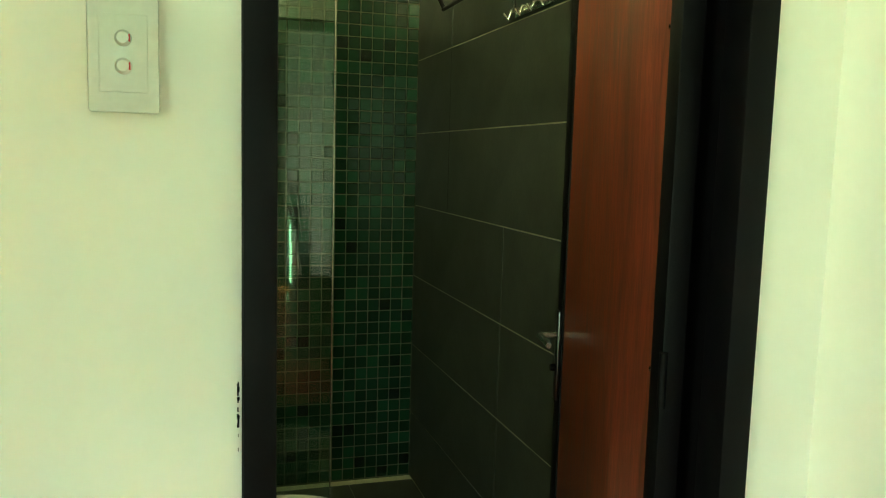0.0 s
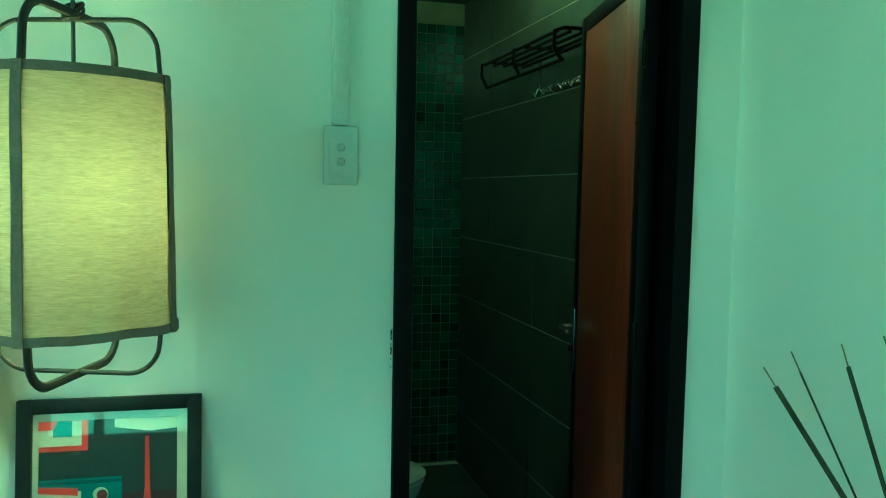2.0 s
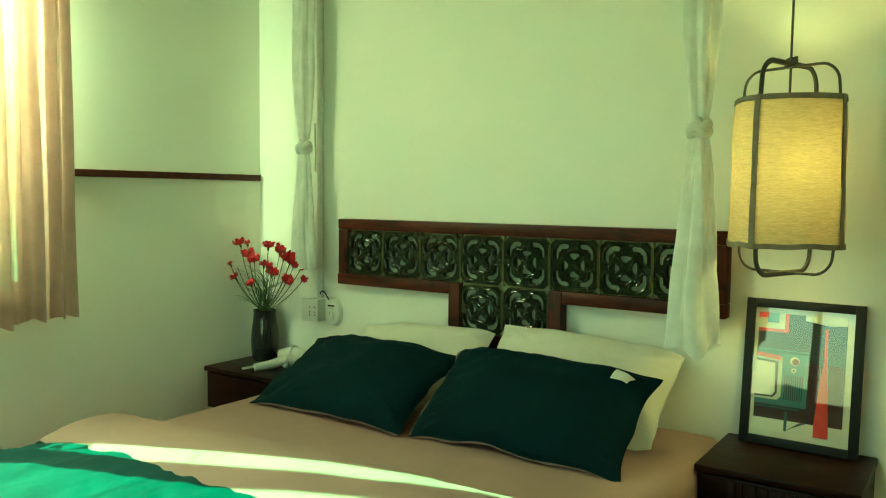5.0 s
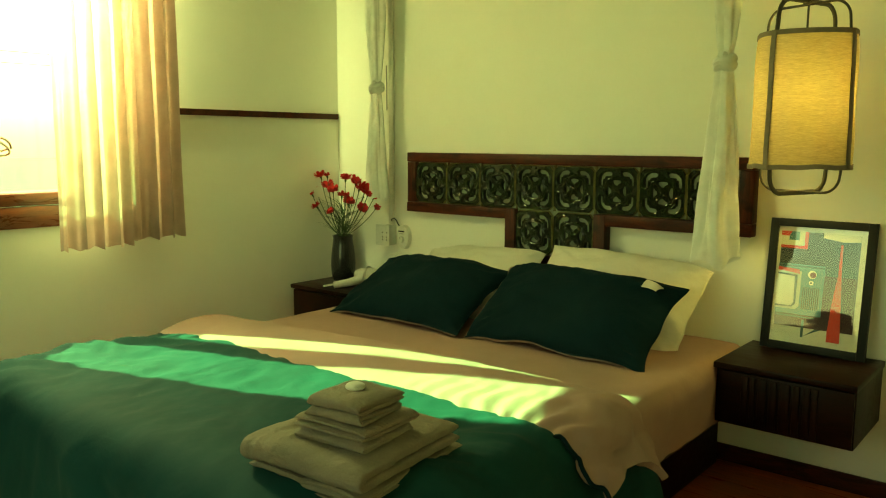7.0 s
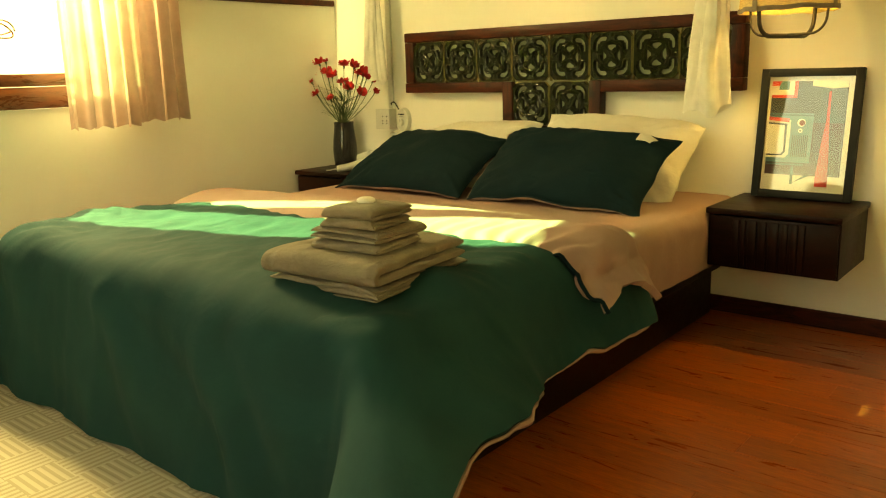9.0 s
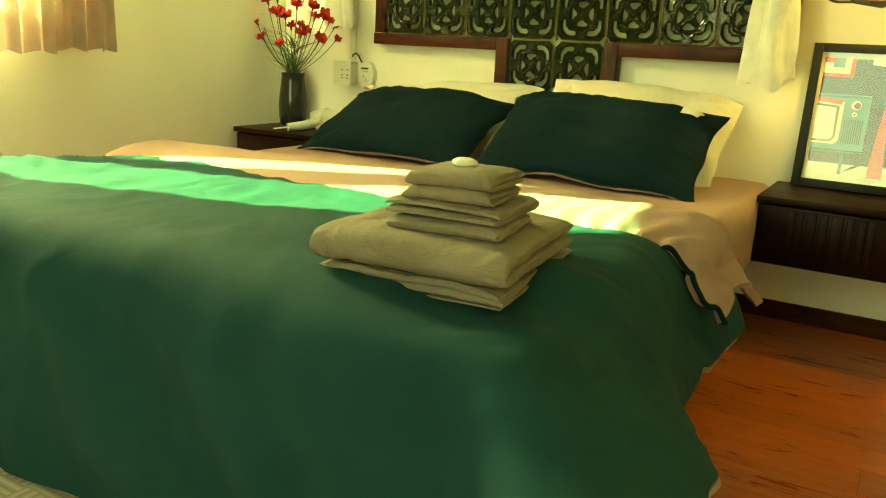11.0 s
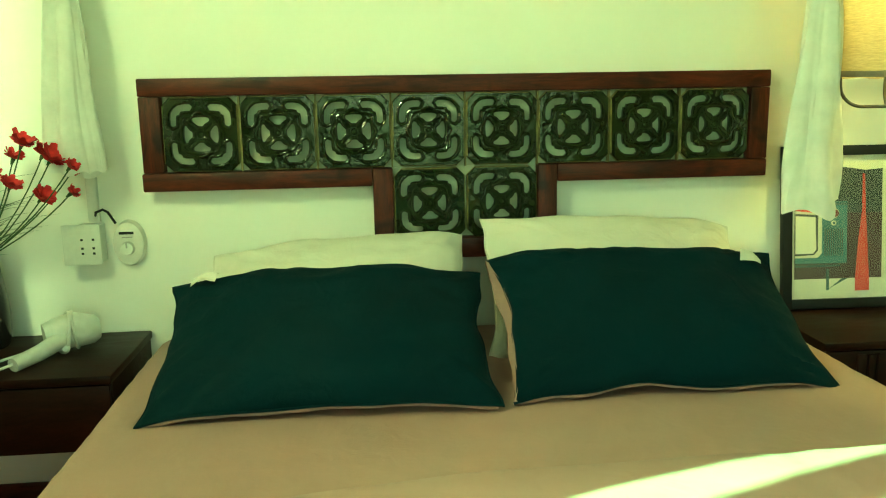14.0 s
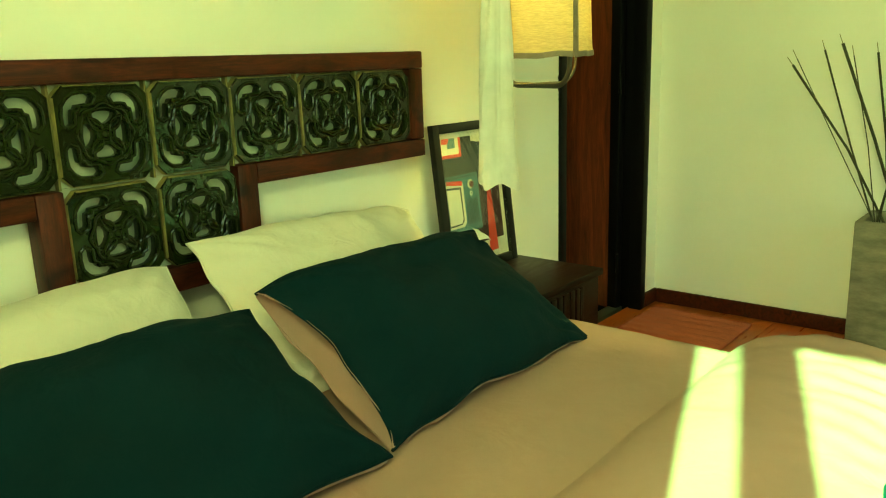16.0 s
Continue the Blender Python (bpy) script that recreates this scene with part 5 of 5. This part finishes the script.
# ---- sockets, switches, conduits ----
def build_electrics():
    y = WALL_Y
    s = thing("wall_socket", (-2.66, y, 0.72), "white double wall socket under a white conduit", "socket")
    part("box", block(-2.666, y - 0.054, 0.736, -2.605, y - 0.001, 0.838, 0.003), M_WHITE_PLASTIC, s)
    part("plate", block(-2.701, y - 0.060, 0.733, -2.602, y - 0.0545, 0.841, 0.003), M_WHITE_PLASTIC, s)
    for dx in (-0.650, -0.621):
        for z in (0.764, 0.778, 0.801):
            part("slot", block(-2 + dx - 0.003, y - 0.0615, z - 0.003, -2 + dx + 0.003, y - 0.0602, z + 0.003), M_BLACK, s, smooth=False)
    c = thing("conduit", (-2.66, y, 0.83), "white plastic cable conduit up the wall", "conduit", "wall conduits")
    part("channel", block(-2.642, y - 0.018, 0.842, -2.614, y - 0.001, CEIL, 0.002), M_WHITE_PLASTIC, c)
    c = thing("conduit", (-0.04, y, 1.56), "white plastic cable conduit above the switch", "conduit", "wall conduits")
    part("channel", block(-0.081, y - 0.020, 1.570, -0.047, y - 0.001, CEIL, 0.002), M_WHITE_PLASTIC, c)
    d = thing("fan_control", (-2.56, y, 0.76), "round white fan speed control with a dial", "fan control")
    part("case", moved(lathe([(0.001, 0.030), (0.030, 0.030), (0.040, 0.024), (0.044, 0.0), (0.001, 0.0)], 32), pose(-2.542, y - 0.001, 0.781, 90) @ Matrix.Diagonal((1.0, 1.45, 1, 1))), M_WHITE_PLASTIC, d)
    part("dial", moved(lathe([(0.001, 0.012), (0.016, 0.012), (0.019, 0.0), (0.001, 0.0)], 24), pose(-2.542, y - 0.031, 0.770, 90)), M_WHITE_PLASTIC, d)
    part("dial_mark", block(-2.544, y - 0.0450, 0.772, -2.540, y - 0.0432, 0.786), M_GREY_PLASTIC, d, smooth=False)
    part("name_bar", block(-2.562, y - 0.0335, 0.808, -2.524, y - 0.0312, 0.815), M_BLACK, d, smooth=False)
    part("small_print", block(-2.555, y - 0.0335, 0.798, -2.529, y - 0.0312, 0.801), M_GREY_PLASTIC, d, smooth=False)
    part("lead", tube([(-2.625, y - 0.012, 0.853), (-2.620, y - 0.022, 0.868), (-2.600, y - 0.026, 0.876), (-2.588, y - 0.024, 0.868), (-2.573, y - 0.015, 0.836)], 0.0035, 8), M_BLACK, d, "short black lead")
    r = tagged(part("hanging_rod", tube([(-2.666, 1.312, 1.655), (-2.664, 1.312, 1.54), (-2.664, 1.312, 1.43)], 0.003, 6), M_GREY_PLASTIC), "thin grey rod fixed to the wall by the net", "rod")
    w = thing("light_switch", (-0.05, y, 1.44), "white double light switch on a surface box", "light switch")
    part("box", block(-0.0980, y - 0.030, 1.445, -0.0320, y - 0.001, 1.563, 0.003), M_WHITE_PLASTIC, w)
    part("plate", block(-0.1020, y - 0.037, 1.441, -0.0280, y - 0.0305, 1.567, 0.004), M_WHITE_PLASTIC, w)
    part("inset", block(-0.0900, y - 0.0395, 1.463, -0.0400, y - 0.0372, 1.547, 0.001), M_WHITE_PLASTIC, w)
    for z in (1.491, 1.521):
        k = part("rocker", moved(lathe([(0.001, 0.008), (0.006, 0.008), (0.0085, 0.004), (0.009, 0)], 20), pose(-0.0650, y - 0.0396, z, 90)), M_WHITE_PLASTIC, w)
        part("indicator", block(-0.0590, y - 0.0470, z - 0.004, -0.0575, y - 0.0440, z + 0.004), M_PETAL, k, smooth=False)


build_electrics()


# ---- planter with long sticks ----
def build_planter():
    x0, x1, y0, y1, H = 0.640, 0.900, 0.165, 0.414, 0.565
    p = thing("planter", ((x0 + x1) / 2, (y0 + y1) / 2, 0), "tall rough grey concrete planter by the wall", "planter")
    def wallpiece(name, a, b, c, d):
        part(name, block(a, b, FLOOR, c, d, H, 0.006), M_CONCRETE, p)
    t = 0.026
    wallpiece("side", x0, y0, x0 + t, y1)
    wallpiece("side", x1 - t, y0, x1, y1)
    wallpiece("side", x0 + t, y0, x1 - t, y0 + t)
    wallpiece("side", x0 + t, y1 - t, x1 - t, y1)
    part("sand", block(x0 + t, y0 + t, FLOOR + 0.02, x1 - t, y1 - t, H - 0.05), M_BLACK, p, "dark fill")
    b = thing("incense_sticks", ((x0 + x1) / 2, (y0 + y1) / 2, H - 0.05), "bundle of long dark incense sticks in the planter", "incense sticks")
    rnd = random.Random(8)
    tips = [(0.545, 0.64, 1.13, 0.0045), (0.59, 0.64, 1.152, 0.0018), (0.60, 0.55, 1.18, 0.0035), (0.63, 0.50, 1.20, 0.0055)] + [(0.61 + rnd.uniform(0, 0.14), 0.445 - 0.028 * k + rnd.uniform(-0.02, 0.02), 1.18 + rnd.uniform(-0.03, 0.03), 0.0045 if k % 3 else 0.002) for k in range(13)]
    for k, (x, y, z, r) in enumerate(tips):
        foot = Vector((0.74 + rnd.uniform(-0.04, 0.04), 0.320 + rnd.uniform(-0.05, 0.05), H - 0.05))
        tip = Vector((x, y, z))
        mid = foot.lerp(tip, 0.5) + Vector((0.01, -0.02, 0)) * (1 if k == 0 else rnd.uniform(-0.3, 0.6))
        st = part("stick", tube([foot, foot.lerp(mid, 0.5) , mid, tip], r, 6), M_STICK, b)
        part("bare_tip", tube([tip, tip + (tip - mid).normalized() * 0.035], 0.0013, 5), M_BISCUIT, st)


build_planter()


# ---- mats ----
def build_mats():
    def f(u, v):
        return (0.20 + 0.62 * u, 0.815 + 0.45 * v, FLOOR + 0.012 + 0.003 * wob(u * 3, v * 3, 2) + 0.002 * math.sin(u * 60))
    tagged(part("door_mat", sheet(60, 30, f, thick=0.010), M_RED_MAT), "brick-red woven mat before the bathroom door", "mat")
    def g(u, v):
        return (-3.0 + 1.95 * u, -2.6 + 2.0 * v, FLOOR + 0.012 + 0.002 * wob(u * 4, v * 4, 2))
    tagged(part("rug", sheet(30, 30, g, thick=0.010), M_RUG), "beige woven rug in a basket pattern under the bed's foot", "rug")


build_mats()


# ---- bathroom things ----
def build_toilet():
    t = thing("toilet", (0.215, 2.66, BATH_FLOOR), "white ceramic toilet with an open lid", "toilet")
    cx, cy, z0 = 0.215, 2.66, BATH_FLOOR

    def oval(r, z, k=1.0, off=0.0):
        return [Vector((cx + off + (0.265 if math.cos(a) > 0 else 0.20) * r * math.cos(a), cy + 0.185 * r * k * math.sin(a), z)) for a in [j * math.tau / 40 for j in range(40)]]

    def stack(rings, cap=True):
        b = bmesh.new()
        vs = [[b.verts.new(p) for p in ring] for ring in rings]
        for q, w in zip(vs, vs[1:]):
            for k in range(40):
                b.faces.new((q[k], q[(k + 1) % 40], w[(k + 1) % 40], w[k]))
        if cap:
            b.faces.new(vs[0][::-1])
            b.faces.new(vs[-1])
        return b
    part("bowl", stack([oval(0.55, z0, 0.9, -0.03), oval(0.52, z0 + 0.10, 0.9, -0.03), oval(0.70, z0 + 0.22, 0.95, -0.01), oval(0.95, z0 + 0.34), oval(1.0, z0 + 0.385), oval(0.97, z0 + 0.395), oval(0.78, z0 + 0.392), oval(0.72, z0 + 0.36), oval(0.55, z0 + 0.25), oval(0.25, z0 + 0.18)]), M_CERAMIC, t)
    part("seat", stack([oval(1.0, z0 + 0.397), oval(1.02, z0 + 0.408), oval(0.98, z0 + 0.416), oval(0.74, z0 + 0.414), oval(0.71, z0 + 0.405), oval(0.73, z0 + 0.397), oval(1.0, z0 + 0.397)], False), M_CERAMIC, t)
    part("cistern", block(cx - 0.40, cy - 0.19, z0 + 0.36, cx - 0.22, cy + 0.19, z0 + 0.76, 0.02, 3), M_CERAMIC, t)
    part("cistern_lid", block(cx - 0.41, cy - 0.20, z0 + 0.762, cx - 0.21, cy + 0.20, z0 + 0.79, 0.008, 3), M_CERAMIC, t)
    part("foot_block", block(cx - 0.38, cy - 0.11, z0, cx - 0.10, cy + 0.11, z0 + 0.36, 0.02, 3), M_CERAMIC, t)


build_toilet()


def build_bath_fittings():
    g = thing("shower_screen", (0.0, 3.02, BATH_FLOOR), "clear glass shower screen with a bright polished edge", "shower screen")
    part("pane", block(-0.88, 3.016, BATH_FLOOR, 0.452, 3.024, 2.30), M_SHOWER_GLASS, g, smooth=False).visible_shadow = False
    part("edge_strip", block(0.4525, 3.014, BATH_FLOOR, 0.456, 3.026, 2.30), M_CHROME, g, smooth=False)
    r = thing("towel_rack", (0.95, 2.45, 1.95), "dark metal towel rack with hooks on the wall", "towel rack")
    xw, z = BATH_X - 0.002, 1.975
    for x in (0.765, 0.81, 0.855, 0.90, 0.94):
        part("shelf_bar", tube([(x, 2.08, z), (x, 2.86, z)], 0.007, 8), M_BLACK_METAL, r)
    for y in (2.08, 2.47, 2.86):
        part("bracket", tube([(xw, y, z + 0.012), (0.79, y, z + 0.012), (0.755, y, z), (0.755, y, z - 0.05), (0.78, y, z - 0.095)], 0.007, 8), M_BLACK_METAL, r)
    part("front_rail", tube([(0.78, 2.07, z - 0.095), (0.78, 2.87, z - 0.095)], 0.007, 8), M_BLACK_METAL, r)
    part("hook_plate", block(xw - 0.006, 2.20, 1.845, xw, 2.72, 1.872, 0.002), M_CHROME, r)
    for k in range(6):
        y = 2.24 + k * 0.088
        part("hook", tube([(xw - 0.006, y, 1.862), (xw - 0.035, y, 1.858), (xw - 0.045, y, 1.830), (xw - 0.058, y, 1.848)], 0.0045, 6), M_CHROME, r)
    part("plate_stay", tube([(xw - 0.01, 2.72, 1.985), (xw - 0.01, 2.72, 1.86)], 0.005, 6), M_CHROME, r)
    b = thing("bath_lamp", (0.46, 3.6, 2.36), "small glowing ceiling lamp in the shower", "ceiling lamp")
    part("base", moved(lathe([(0.001, 0), (0.035, 0), (0.035, -0.02), (0.02, -0.025), (0.001, -0.025)], 20), pose(0.46, 3.62, BATH_CEIL)), M_CHROME, b)
    part("bulb", moved(lathe([(0.001, 0), (0.012, -0.004), (0.017, -0.018), (0.012, -0.032), (0.001, -0.036)], 16), pose(0.46, 3.62, BATH_CEIL - 0.025)), M_BULB, b)


build_bath_fittings()


# ---- tiles and planks, piece by piece ----
def pieces(parent, name, me, spots):
    for m in spots:
        ob = new(name, me)
        ob.parent = parent
        ob.matrix_basis = m


def build_pieces():
    east, north, bfloor, floor = (bpy.data.objects[n] for n in ("wall_bath_east", "wall_bath_north", "floor_bath", "floor"))
    rnd = random.Random(3)
    # long slate wall tiles in half bond, cut at the walls
    cut = {}

    def slab(a, b, c, d):
        key = (round(b - a, 3), round(d - c, 3))
        if key not in cut:
            cut[key] = mesh_of(block(0, -key[0] / 2 + 0.0022, -key[1] / 2 + 0.0022, 0.005, key[0] / 2 - 0.0022, key[1] / 2 - 0.0022, 0.001, 1), "slate_tile", M_BATH_TILE, False)
        pieces(east, "slate_tile", cut[key], [pose(BATH_X, (a + b) / 2, (c + d) / 2, 0, rnd.uniform(-0.1, 0.1), rnd.uniform(-0.1, 0.1))])
    high, long = 0.327, 1.236
    for k in range(-2, 7):
        c, d = max(BATH_FLOOR, 0.528 + high * k), min(BATH_CEIL, 0.528 + high * (k + 1))
        for j in range(-2, 2):
            a = (2.775 if k < 2 else 3.393) + long * j
            a, b = max(a, WALL_Y + 0.122), min(a + long, BATH_Y)
            if b - a > 0.02 and d - c > 0.02:
                slab(a, b, c, d)
    # bathroom floor tiles
    me = mesh_of(block(-0.1485, -0.2985, -0.006, 0.1485, 0.2985, 0.0, 0.001, 1), "floor_tile", M_BATH_TILE, False)
    pieces(bfloor, "floor_tile", me, [pose(BATH_X - 0.15 - 0.3 * i, 3.53 - 0.6 * j, BATH_FLOOR) for i in range(5) for j in range(4) if 3.53 - 0.6 * j > 1.75])
    # mosaic
    P = 0.0535
    me = mesh_of(block(-P / 2 + 0.0025, -0.005, -P / 2 + 0.0025, P / 2 - 0.0025, 0, P / 2 - 0.0025, 0.002, 1), "mosaic_tile", M_MOSAIC, False)
    near, rest = [], bmesh.new()
    for i in range(22):
        for j in range(46):
            x, z = BATH_X - P * (i + 0.5), BATH_FLOOR + P * (j + 0.5)
            tilt = (rnd.uniform(-1.2, 1.2), rnd.uniform(-0.8, 0.8), rnd.uniform(-1.2, 1.2))
            if i < 11 and 0.62 < z < 2.02:
                near.append(pose(x, BATH_Y, z, *tilt))
            else:
                n0 = len(rest.verts)
                rest.from_mesh(me)
                rest.verts.ensure_lookup_table()
                bmesh.ops.transform(rest, matrix=pose(x, BATH_Y, z, *tilt), verts=rest.verts[n0:])
    pieces(north, "mosaic_tile", me, near)
    m = part("mosaic_rest", rest, M_MOSAIC, north, smooth=False)
    m["kind"] = "stuff"
    # planks along the room, end joints staggered
    W, planks = 0.125, {}

    def plank(x0, x1, y0, y1):
        key = (round(x1 - x0, 2), round(y1 - y0, 3))
        if key not in planks:
            planks[key] = mesh_of(block(-key[0] / 2 + 0.0006, -key[1] / 2 + 0.0006, -0.012, key[0] / 2 - 0.0006, key[1] / 2 - 0.0006, 0, 0.0012, 1), "plank", M_FLOOR, False)
        pieces(floor, "plank", planks[key], [pose((x0 + x1) / 2, (y0 + y1) / 2, FLOOR)])
    y = WALL_Y + 0.06
    while y > FOOT_Y + 0.01:
        x = LEFT_X - round(rnd.uniform(0.1, 1.0), 1)
        while x < RIGHT_X - 0.02:
            a, b = max(x, LEFT_X), min(x + 1.2, RIGHT_X)
            if b - a > 0.02:
                plank(a, b, max(y - W, FOOT_Y), y)
            x += 1.2
        y -= W


build_pieces()
